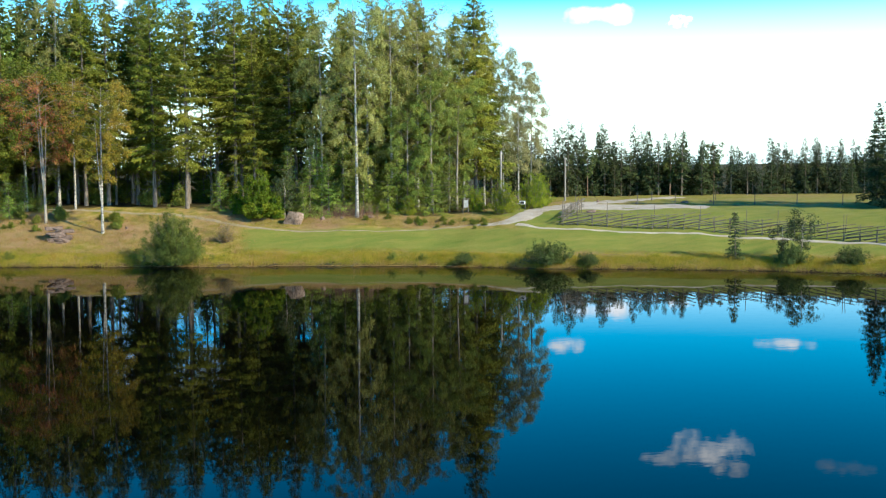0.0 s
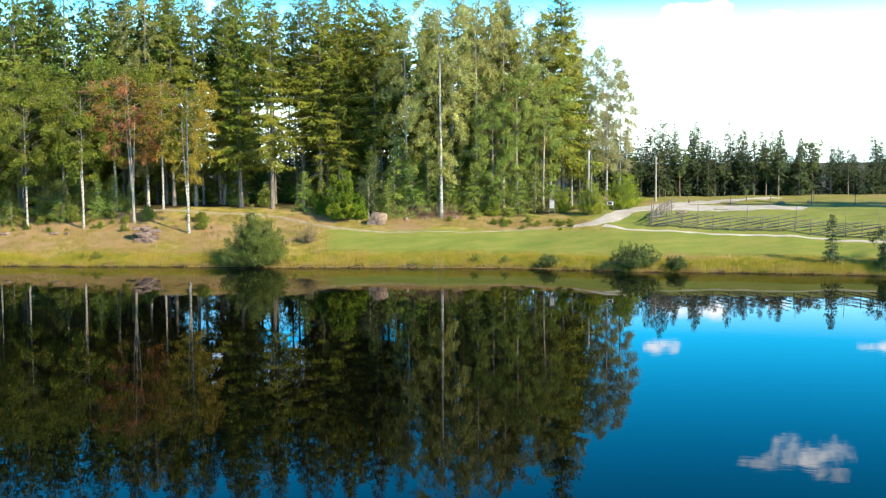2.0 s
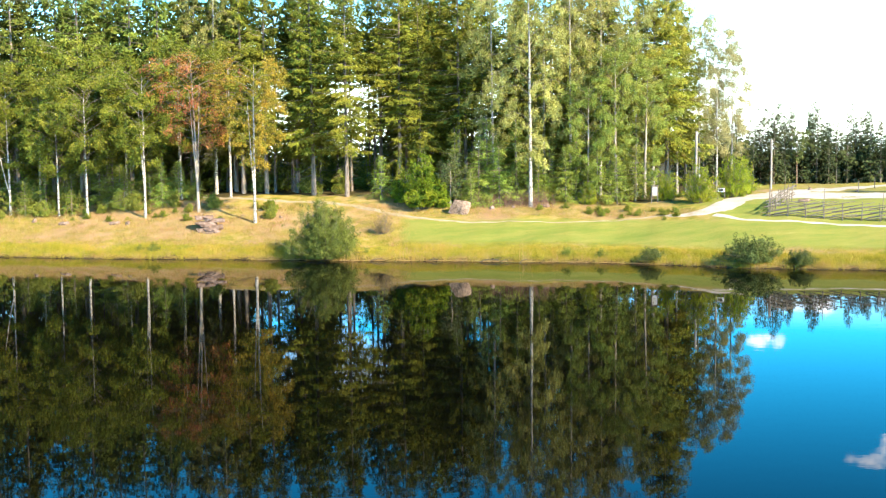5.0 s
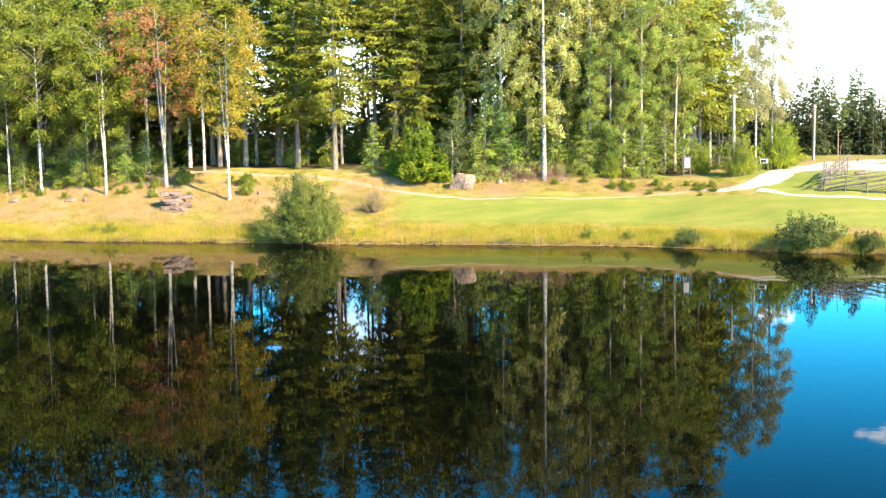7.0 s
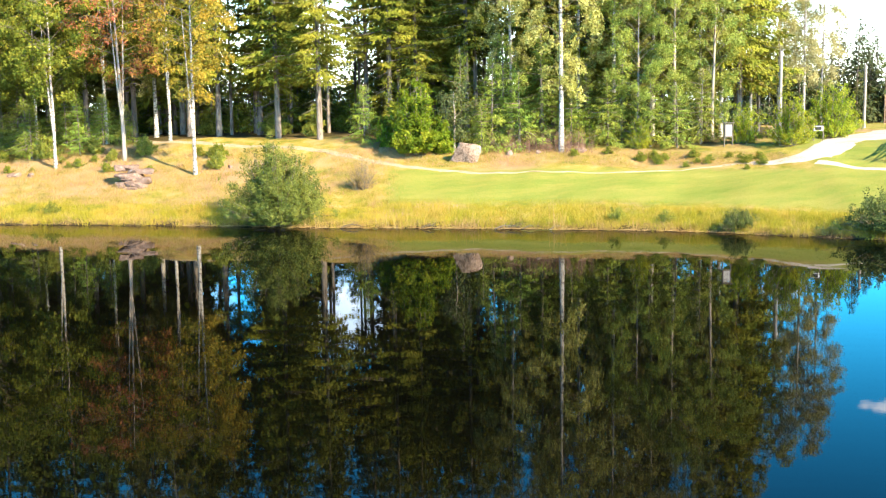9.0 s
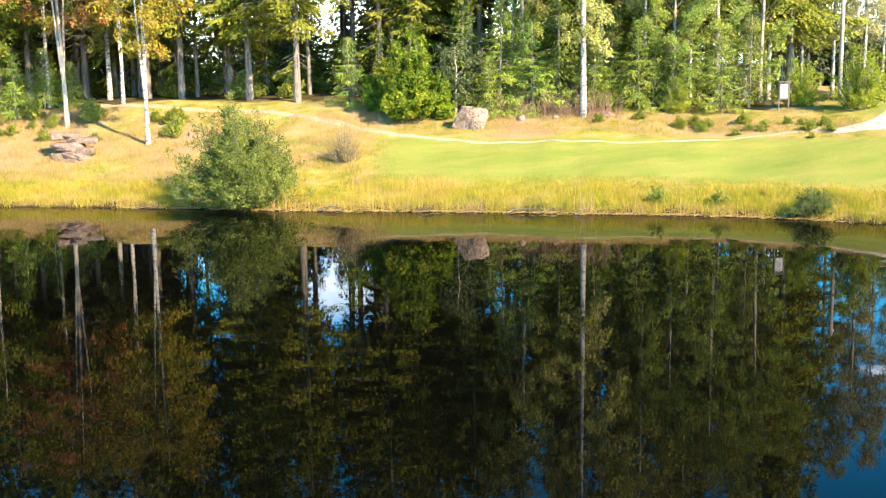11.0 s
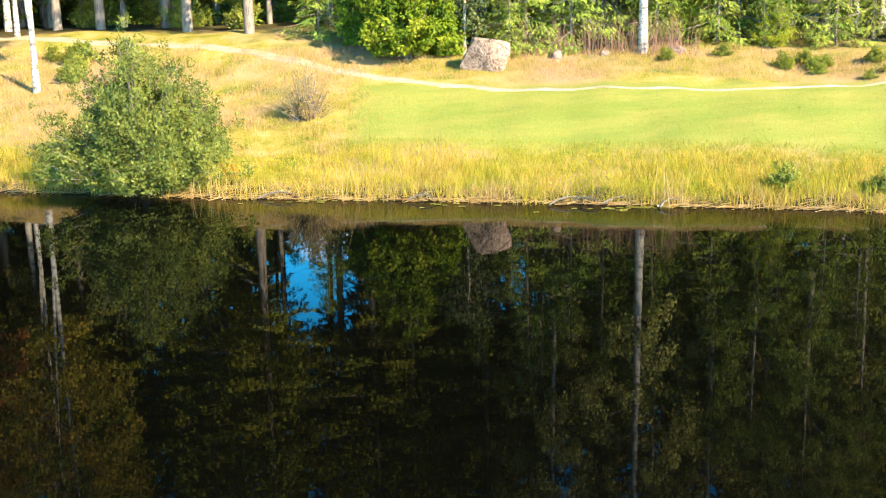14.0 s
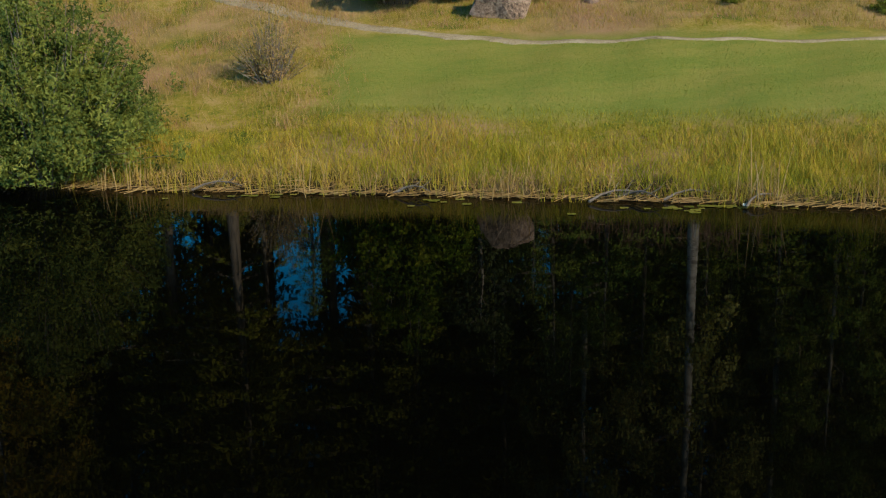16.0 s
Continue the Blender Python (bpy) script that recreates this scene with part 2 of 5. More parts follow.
SPRUCE_LEAF = leaf_material("spruce needles", [(0.15, (0.085, 0.115, 0.022)), (0.5, (0.18, 0.21, 0.036)), (0.85, (0.30, 0.305, 0.055))], 0.24, 0.6, tint=1.1)
# spruce needles darkened in colour, for the shade over the west side
SHADE_SPRUCE = leaf_material("shaded spruce needles", [(0.15, (0.05, 0.075, 0.018)), (0.5, (0.105, 0.135, 0.03)), (0.85, (0.18, 0.19, 0.042))], 0.19, 0.6, tint=1.0)
OLIVE_LEAF = leaf_material("olive green leaves", [(0.15, (0.055, 0.085, 0.014)), (0.5, (0.135, 0.165, 0.028)), (0.85, (0.25, 0.255, 0.046))], 0.32)
# needle colour kept low to include the shade on far and eastern trees
DARK_SPRUCE = leaf_material("shade-dark spruce needles", [(0.15, (0.022, 0.037, 0.018)), (0.5, (0.046, 0.066, 0.027)), (0.85, (0.10, 0.112, 0.04))], 0.10, 0.6, tint=0.9)
YOUNG_SPRUCE = leaf_material("young spruce needles", [(0.15, (0.07, 0.115, 0.024)), (0.5, (0.15, 0.20, 0.042)), (0.85, (0.27, 0.30, 0.062))], 0.22, 0.6, tint=1.0)
PINE_LEAF = leaf_material("pine needles", [(0.15, (0.035, 0.055, 0.022)), (0.5, (0.085, 0.11, 0.036)), (0.85, (0.15, 0.17, 0.055))], 0.11, 0.6)
BIRCH_LEAF = leaf_material("birch leaves", [(0.15, (0.17, 0.18, 0.055)), (0.5, (0.31, 0.315, 0.10)), (0.85, (0.45, 0.43, 0.165))], 0.38)
PALE_LEAF = leaf_material("thin pale birch leaves", [(0.15, (0.20, 0.20, 0.085)), (0.5, (0.34, 0.33, 0.15)), (0.85, (0.46, 0.44, 0.22))], 0.4)
ASPEN_LEAF = leaf_material("aspen leaves", [(0.15, (0.095, 0.14, 0.035)), (0.5, (0.20, 0.26, 0.062)), (0.85, (0.35, 0.37, 0.10))], 0.36)
YELLOW_LEAF = leaf_material("yellowing leaves", [(0.15, (0.13, 0.15, 0.03)), (0.5, (0.28, 0.25, 0.045)), (0.85, (0.46, 0.33, 0.065))], 0.36)
LIME_LEAF = leaf_material("yellow-green birch leaves", [(0.15, (0.16, 0.175, 0.034)), (0.5, (0.32, 0.315, 0.062)), (0.85, (0.47, 0.42, 0.10))], 0.38)
RED_LEAF = leaf_material("red autumn leaves", [(0.14, (0.11, 0.125, 0.024)), (0.32, (0.31, 0.225, 0.04)), (0.48, (0.37, 0.19, 0.085)), (0.64, (0.33, 0.12, 0.08)), (0.82, (0.42, 0.27, 0.06))], 0.3, spots=0.3)
GREEN_LEAF = leaf_material("green leaves", [(0.15, (0.075, 0.10, 0.02)), (0.5, (0.165, 0.192, 0.040)), (0.85, (0.29, 0.295, 0.07))], 0.25)
BRIGHT_LEAF = leaf_material("bright green leaves", [(0.15, (0.085, 0.135, 0.016)), (0.5, (0.19, 0.245, 0.028)), (0.85, (0.34, 0.345, 0.046))], 0.36)
WILLOW_LEAF = leaf_material("willow leaves", [(0.15, (0.045, 0.074, 0.02)), (0.5, (0.105, 0.142, 0.034)), (0.85, (0.215, 0.24, 0.058))], 0.28, spots=0.9)
LOW_WILLOW_LEAF = leaf_material("dark willow leaves", [(0.15, (0.03, 0.05, 0.018)), (0.5, (0.072, 0.098, 0.03)), (0.85, (0.15, 0.17, 0.05))], 0.22, spots=0.9)
HAZEL_LEAF = leaf_material("hazel leaves", [(0.15, (0.045, 0.085, 0.010)), (0.5, (0.11, 0.175, 0.018)), (0.85, (0.24, 0.275, 0.034))], 0.28)
DRY_LEAF = leaf_material("dry brown leaves", [(0.15, (0.10, 0.115, 0.03)), (0.45, (0.20, 0.155, 0.06)), (0.8, (0.34, 0.22, 0.13))], 0.3)
SEDGE = leaf_material("sedge", [(0.15, (0.11, 0.14, 0.020)), (0.5, (0.22, 0.23, 0.032)), (0.9, (0.38, 0.335, 0.06))], 0.35, tint=0, volume=0, patch=0.7, spots=1.0, tufted=False)
REED = leaf_material("reed grass", [(0.15, (0.11, 0.145, 0.016)), (0.36, (0.25, 0.25, 0.034)), (0.55, (0.385, 0.335, 0.055)), (0.74, (0.45, 0.335, 0.095)), (0.92, (0.33, 0.195, 0.055))], 0.4, tint=0, volume=0, patch=0.8, spots=0.6, tufted=False)
STRAW = leaf_material("dry straw", [(0.15, (0.28, 0.175, 0.07)), (0.5, (0.43, 0.30, 0.135)), (0.9, (0.52, 0.39, 0.21))], 0.35, tint=0, volume=0, tufted=False)
MEADOW = leaf_material("meadow grass", [(0.24, (0.12, 0.14, 0.026)), (0.38, (0.27, 0.225, 0.045)), (0.55, (0.40, 0.30, 0.135)), (0.75, (0.38, 0.235, 0.165)), (0.95, (0.32, 0.185, 0.13))], 0.4, tint=0, volume=0, patch=0.7, spots=1.0, tufted=False)
LAWN_BLADE = leaf_material("lawn grass", [(0.15, (0.080, 0.135, 0.020)), (0.5, (0.135, 0.19, 0.032)), (0.9, (0.24, 0.25, 0.055))], 0.35, tint=0, volume=0, patch=0.75, spots=0.4, tufted=False)
GRAVEL = rough_material("pale gravel", [(0.3, (0.22, 0.195, 0.17)), (0.5, (0.36, 0.325, 0.29)), (0.72, (0.50, 0.465, 0.43))], 0.5, 9, 0.95, 0.6, 0.03)
ROCK = rough_material("granite", [(0.3, (0.045, 0.033, 0.026)), (0.44, (0.125, 0.085, 0.07)), (0.60, (0.22, 0.16, 0.135)), (0.72, (0.07, 0.06, 0.045))], 0.9, 5, 0.85, 0.8, 0.06)
PALE_ROCK = rough_material("pale granite", [(0.30, (0.05, 0.038, 0.03)), (0.42, (0.11, 0.075, 0.06)), (0.56, (0.17, 0.12, 0.10)), (0.68, (0.24, 0.185, 0.16)), (0.8, (0.09, 0.075, 0.055))], 1.3, 6, 0.85, 0.8, 0.06)
BOULDER = rough_material("speckled granite", [(0.36, (0.05, 0.04, 0.033)), (0.45, (0.16, 0.11, 0.085)), (0.54, (0.30, 0.215, 0.17)), (0.68, (0.38, 0.30, 0.255))], 2.6, 11, 0.85, 0.8, 0.06)
FOOTWAY = rough_material("trodden gravel", [(0.3, (0.15, 0.125, 0.075)), (0.5, (0.26, 0.215, 0.15)), (0.72, (0.37, 0.32, 0.25))], 1.6, 12, 0.95, 0.6, 0.03)
GREY_WOOD = rough_material("weathered wood", [(0.3, (0.06, 0.052, 0.045)), (0.5, (0.125, 0.11, 0.095)), (0.75, (0.21, 0.185, 0.16))], 1.5, 16, 0.85, 0.4, 0.01)
POLE_WOOD = rough_material("pole wood", [(0.3, (0.15, 0.14, 0.13)), (0.5, (0.24, 0.225, 0.21)), (0.75, (0.31, 0.295, 0.28))], 1.0, 12, 0.8, 0.3, 0.01, stretch=(2, 2, 0.3))
WHITE_PAINT = rough_material("white paint", [(0.3, (0.70, 0.70, 0.68)), (0.6, (0.80, 0.80, 0.78))], 2, 20, 0.5, 0.1, 0.003)
DARK_METAL = rough_material("dark metal", [(0.3, (0.03, 0.03, 0.032)), (0.7, (0.06, 0.06, 0.062))], 3, 20, 0.5, 0.1, 0.003)
LILY = leaf_material("lily pads", [(0.2, (0.07, 0.09, 0.016)), (0.6, (0.16, 0.165, 0.035)), (0.9, (0.25, 0.22, 0.06))], 0.15, 0.35, tint=0, volume=0, tufted=False)
LILY_WHITE = rough_material("white petals", [(0.3, (0.75, 0.75, 0.72)), (0.7, (0.85, 0.85, 0.82))], 4, 20, 0.5, 0.1, 0.003)
BRICK_RED = rough_material("bare red twigs", [(0.3, (0.09, 0.05, 0.035)), (0.7, (0.20, 0.12, 0.085))], 2, 9, 0.85, 0.3, 0.02)


# ---------------------------------------------------------------- mesh helpers
rng = np.random.default_rng(7)


def mesh_of(name, verts, faces, material, smooth=False):
    """A mesh from an array of places and one or more arrays of faces of equal corner count."""
    me = bpy.data.meshes.new(name)
    verts = np.asarray(verts, dtype=np.float32)
    groups = [np.asarray(f, dtype=np.int32) for f in (faces if isinstance(faces, list) else [faces]) if len(f)]
    me.vertices.add(len(verts))
    me.vertices.foreach_set("co", verts.ravel())
    loops = np.concatenate([g.ravel() for g in groups])
    sizes = np.concatenate([np.full(len(g), g.shape[1], dtype=np.int32) for g in groups])
    me.loops.add(len(loops))
    me.loops.foreach_set("vertex_index", loops)
    me.polygons.add(len(sizes))
    me.polygons.foreach_set("loop_start", np.concatenate([[0], np.cumsum(sizes)[:-1]]).astype(np.int32))
    me.polygons.foreach_set("loop_total", sizes)
    me.polygons.foreach_set("use_smooth", np.full(len(sizes), smooth))
    me.materials.append(material)
    me.update(calc_edges=True)
    me.validate()
    return me


def part(name, me, parent=None, label="", m=None):
    """Links a mesh (or a bmesh's mesh) as one object under its thing."""
    ob = new(name, me)
    if parent is not None:
        ob.parent = parent
    if m is not None:
        ob.matrix_basis = m
    return tagged(ob, label)


def thing(name, label, category, m, group="", kind=""):
    ob = new(name)
    ob.empty_display_size = 0.2
    ob.matrix_basis = m
    return tagged(ob, label, category, group, kind)


def bm_mesh(name, bm, material, smooth=False):
    me = bpy.data.meshes.new(name)
    for f in bm.faces:
        f.smooth = smooth
    bm.to_mesh(me)
    bm.free()
    me.materials.append(material)
    return me


class Soup:
    """Gathers tubes and leaves into one mesh."""

    def __init__(self):
        self.v, self.q, self.t, self.n = [], [], [], 0

    def tube(self, pts, radii, sides=6, cap=True):
        pts = np.asarray(pts, float)
        k = len(pts)
        d = np.gradient(pts, axis=0)
        d /= np.linalg.norm(d, axis=1)[:, None] + 1e-9
        ref = np.where(np.abs(d[:, 2:3]) > 0.9, np.array([[1.0, 0, 0]]), np.array([[0, 0, 1.0]]))
        a = np.cross(d, ref)
        a /= np.linalg.norm(a, axis=1)[:, None] + 1e-9
        for i in range(1, k):
            if np.dot(a[i], a[i - 1]) < 0:
                a[i] = -a[i]
        b = np.cross(d, a)
        th = np.arange(sides) * 2 * np.pi / sides
        ring = pts[:, None, :] + np.asarray(radii, float)[:, None, None] * (np.cos(th)[None, :, None] * a[:, None, :] + np.sin(th)[None, :, None] * b[:, None, :])
        self.v.append(ring.reshape(-1, 3))
        i, j = np.meshgrid(np.arange(k - 1), np.arange(sides), indexing="ij")
        j2 = (j + 1) % sides
        self.q.append(self.n + np.stack([i * sides + j, i * sides + j2, (i + 1) * sides + j2, (i + 1) * sides + j], -1).reshape(-1, 4))
        if cap:
            top = self.n + (k - 1) * sides
            self.t.append(np.array([[top, top + s, top + s + 1] for s in range(1, sides - 1)]))
        self.n += k * sides

    def leaves(self, at, along, across, length, width, fold=0.12, whole=False):
        """Pointed leaves or sprays; whole: a folded kite each, else a plain point."""
        at, along, across = (np.asarray(x, float) for x in (at, along, across))
        along = along / (np.linalg.norm(along, axis=1)[:, None] + 1e-9)
        across = across - along * np.sum(along * across, axis=1)[:, None]
        across /= np.linalg.norm(across, axis=1)[:, None] + 1e-9
        nrm = np.cross(along, across)
        L, W = np.asarray(length)[:, None], np.asarray(width)[:, None]
        k = len(at)
        if whole:
            mid = at + along * L * 0.45 - nrm * W * fold
            v = np.stack([at, mid + across * W * 0.5, at + along * L, mid - across * W * 0.5], 1)
            self.q.append(self.n + np.arange(4 * k).reshape(k, 4))
        else:
            v = np.stack([at - across * W * 0.2, at + along * L * 0.5 + across * W * 0.75, at + along * L - across * W * 0.2], 1)
            self.t.append(self.n + np.arange(3 * k).reshape(k, 3))
        self.v.append(v.reshape(-1, 3))
        self.n += v.shape[0] * v.shape[1]

    def mesh(self, name, material, smooth=False):
        return mesh_of(name, np.concatenate(self.v), [np.concatenate(x) for x in (self.q, self.t) if x], material, smooth)


def unit(n, r):
    d = r.normal(size=(n, 3))
    return d / np.linalg.norm(d, axis=1)[:, None]


# ---------------------------------------------------------------- the lie of the land
SHORE_X = [-140, -90, -60, -37, -26, -14, -5, 1, 7, 12.8, 17, 26, 34, 44, 50, 56, 62, 68, 74, 78]
SHORE_Y = [150, 128, 120, 115, 111.5, 109, 106.5, 105.4, 104, 102.6, 101.2, 96, 93.6, 89.2, 85, 79, 70, 50, 10, -90]
RISE_S = [-40, -4, 0, 0.5, 4, 10, 15.3, 18.5, 25, 45, 70, 120, 400]
RISE_Z = [-4, -1.0, 0, 0.28, 1.0, 2.55, 3.75, 4.25, 4.45, 4.5, 4.5, 4.55, 4.7]


def shore(x):
    return np.interp(x, SHORE_X, SHORE_Y)


def inland(x, y):
    """Metres from the water's edge, about."""
    x, y = np.asarray(x, float), np.asarray(y, float)
    slope = (shore(x + 1.5) - shore(x - 1.5)) / 3
    s = (y - shore(x)) * 0.985 / np.sqrt(1 + slope * slope)
    # past the bay to the east: the true distance from the bank
    pts = np.column_stack([SHORE_X, SHORE_Y]).astype(float)[9:]
    far = np.full(np.broadcast(x, y).shape, 1e9)
    for (ax, ay), (bx, by) in zip(pts[:-1], pts[1:]):
        u = np.clip(((x - ax) * (bx - ax) + (y - ay) * (by - ay)) / ((bx - ax) ** 2 + (by - ay) ** 2), 0, 1)
        far = np.minimum(far, np.hypot(x - ax - u * (bx - ax), y - ay - u * (by - ay)))
    mixed = np.clip((x - 50) / 8, 0, 1) * (y > shore(x)) * (y > 60)
    s = s + (far - s) * mixed
    return np.maximum(np.maximum(s, -70 - y), -118 - x)


def smooth01(v):
    v = np.clip(v, 0, 1)
    return v * v * (3 - 2 * v)


def height(x, y):
    x, y = np.asarray(x, float), np.asarray(y, float)
    s = inland(x, y)
    z = np.interp(s, RISE_S, RISE_Z)
    z = z + 0.62 * smooth01((s - 10) / 8) * smooth01((4 - x) / 9) * (1 - smooth01((s - 40) / 40))
    wob = 0.09 * np.sin(x * 0.55 + 1.3 * np.sin(y * 0.31)) * np.sin(y * 0.47 + 0.8) + 0.05 * np.sin(x * 1.7 + y * 0.9) * np.sin(y * 1.3 - x * 0.6)
    return z + wob * smooth01((s - 0.6) / 3)


def on_ground(x, y, lift=0.0):
    return float(height(x, y)) + lift


# ---------------------------------------------------------------- ground and water
def spread(lo, hi, step, far_lo, far_hi, grow=1.35):
    """Grid lines: even between lo and hi, then ever wider."""
    out = list(np.arange(lo, hi + step / 2, step))
    d, a, b = step, lo, hi
    left, right = [], []
    while a > far_lo or b < far_hi:
        d *= grow
        if a > far_lo:
            a -= d
            left.append(a)
        if b < far_hi:
            b += d
            right.append(b)
    return np.array(left[::-1] + out + right)


def build_ground():
    gx, gy = spread(-48, 66, 0.55, -2500, 2500), spread(82, 150, 0.55, -2500, 2500)
    X, Y = np.meshgrid(gx, gy, indexing="ij")
    Z = height(X, Y)
    nx, ny = X.shape
    i, j = np.meshgrid(np.arange(nx - 1), np.arange(ny - 1), indexing="ij")
    f = np.stack([i * ny + j, (i + 1) * ny + j, (i + 1) * ny + j + 1, i * ny + j + 1], -1).reshape(-1, 4)
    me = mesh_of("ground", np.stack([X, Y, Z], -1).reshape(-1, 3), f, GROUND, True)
    s = inland(X, Y)
    ragged = 0.35 * np.sin(X * 1.1) + 0.25 * np.sin(X * 2.7 + 1)
    lawn = smooth01((s - 4.2 - 0.5 * ragged) / 0.7) * smooth01((X + 1.3 + 0.3 * np.sin(Y * 2)) / 0.9) * (1 - smooth01((s - 10.9) / 0.7) * (1 - smooth01((X - 25) / 3)))
    lawn = lawn * (1 - smooth01((s - 27 - 2 * ragged) / 7) * (1 - 0.5 * smooth01((X - 38) / 6)))
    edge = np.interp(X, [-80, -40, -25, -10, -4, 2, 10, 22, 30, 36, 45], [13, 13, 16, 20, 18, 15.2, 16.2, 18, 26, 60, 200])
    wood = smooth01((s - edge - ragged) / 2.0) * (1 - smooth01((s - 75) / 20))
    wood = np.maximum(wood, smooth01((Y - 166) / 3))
    wet = 1 - smooth01((s - 0.3 - 0.5 * ragged) / 0.6)
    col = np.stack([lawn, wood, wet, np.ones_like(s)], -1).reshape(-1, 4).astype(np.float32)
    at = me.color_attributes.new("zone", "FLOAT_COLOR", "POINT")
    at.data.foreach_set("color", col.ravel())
    return tagged(new("ground", me), "grassy lake bank with mown lawn, dry meadow and woodland floor", "ground", kind="structure")


build_ground()
w = mesh_of("water", [(-700, -700, 0), (700, -700, 0), (700, 128, 0), (-700, 128, 0)], np.array([[0, 1, 2, 3]]), WATER)
tagged(new("water", w), "still dark lake water mirroring trees and sky", "lake", kind="structure")


def ribbon(name, line, widths, label, lift=0.035, material=GRAVEL, step=0.6):
    """A way laid over the ground, with ragged verges."""
    line = np.array(line, float)
    seg = np.concatenate([[0], np.cumsum(np.linalg.norm(np.diff(line, axis=0), axis=1))])
    u = np.arange(0, seg[-1], step)
    k = np.stack([np.interp(u, seg, line[:, 0]), np.interp(u, seg, line[:, 1])], -1)
    for _ in range(6):
        k[1:-1] = (k[:-2] + 2 * k[1:-1] + k[2:]) / 4
    w = np.interp(u, seg, widths)
    d = np.gradient(k, axis=0)
    d /= np.linalg.norm(d, axis=1)[:, None]
    nrm = np.stack([-d[:, 1], d[:, 0]], -1)
    r = np.random.default_rng(len(name))
    cols = 7
    v = []
    for c in range(cols):
        q = (c / (cols - 1) - 0.5) * w
        if c in (0, cols - 1):
            q = q + r.normal(0, 1, len(w)) * np.minimum(0.09, 0.22 * w)
        p = k + nrm * q[:, None]
        z = height(p[:, 0], p[:, 1]) + (lift if 0 < c < cols - 1 else -0.06) + 0.015 * np.sin(p[:, 0] * 3)
        v.append(np.column_stack([p, z]))
    v = np.stack(v, 1)
    n = len(u)
    i, j = np.meshgrid(np.arange(n - 1), np.arange(cols - 1), indexing="ij")
    f = np.stack([i * cols + j, i * cols + j + 1, (i + 1) * cols + j + 1, (i + 1) * cols + j], -1).reshape(-1, 4)[:, ::-1]
    return tagged(new(name, mesh_of(name, v.reshape(-1, 3), f, material, True)), label, "path", kind="structure")


ribbon("footpath", [(-36, 138), (-27, 132.5), (-22.8, 130.5), (-20, 128.5), (-14, 126), (-8.5, 123.9), (-5.2, 121.7), (-2.6, 119.6), (0.7, 117.4), (3, 116.4), (4.6, 115.85)],
       [0.75, 0.75, 0.75, 0.75, 0.85, 1.0, 0.95, 0.8, 0.6, 0.5, 0.4], "narrow trodden gravel footpath along the lawn", 0.035, FOOTWAY)
ribbon("worn_path", [(4.0, 116.0), (6.1, 115.2), (8.6, 114.5), (11.4, 113.8), (14.5, 113.35), (18.8, 112.95), (21.5, 112.8), (23.6, 112.3)],
       [0.40, 0.34, 0.28, 0.24, 0.20, 0.18, 0.24, 0.4], "thin worn line of pale trodden gravel along the lawn", 0.035, FOOTWAY, 0.4)
ribbon("track", [(26.6, 110.2), (28.6, 108.2), (35.9, 104.6), (45.3, 99.2), (50.5, 95.4), (55.5, 90.8), (62, 82), (67, 70)],
       [0.9, 0.6, 0.5, 0.55, 0.65, 0.8, 1.2, 1.4], "narrow pale gravel track beside the fence")
ribbon("road", [(22.6, 112.7), (25.0, 111.7), (27.2, 111.7), (28.9, 114), (31, 118), (35, 124), (40.5, 131.5), (48, 140), (60, 150)],
       [0.3, 1.7, 3.3, 3.3, 3.4, 5.5, 6, 5, 4], "pale gravel road curving away past the wood", 0.045)
ribbon("yard", [(31.5, 118.3), (36, 121), (41, 122), (46, 120), (50.5, 117)],
       [2.0, 10.5, 15, 13, 3], "wide pale gravel yard beyond the fence", 0.055)


# ---------------------------------------------------------------- trees
def trunk_line(h, lean, r, k=9, wob=0.12):
    t = np.linspace(0, 1, k)
    p = np.column_stack([lean[0] * t ** 1.3 * h + wob * np.cumsum(r.normal(0, 0.4, k)) * t, lean[1] * t ** 1.3 * h + wob * np.cumsum(r.normal(0, 0.4, k)) * t, t * h])
    p[0, 2] = -0.3
    return p


def at_line(line, t):
    u = np.linspace(0, 1, len(line))
    return np.stack([np.interp(t, u, line[:, c]) for c in range(3)], -1)


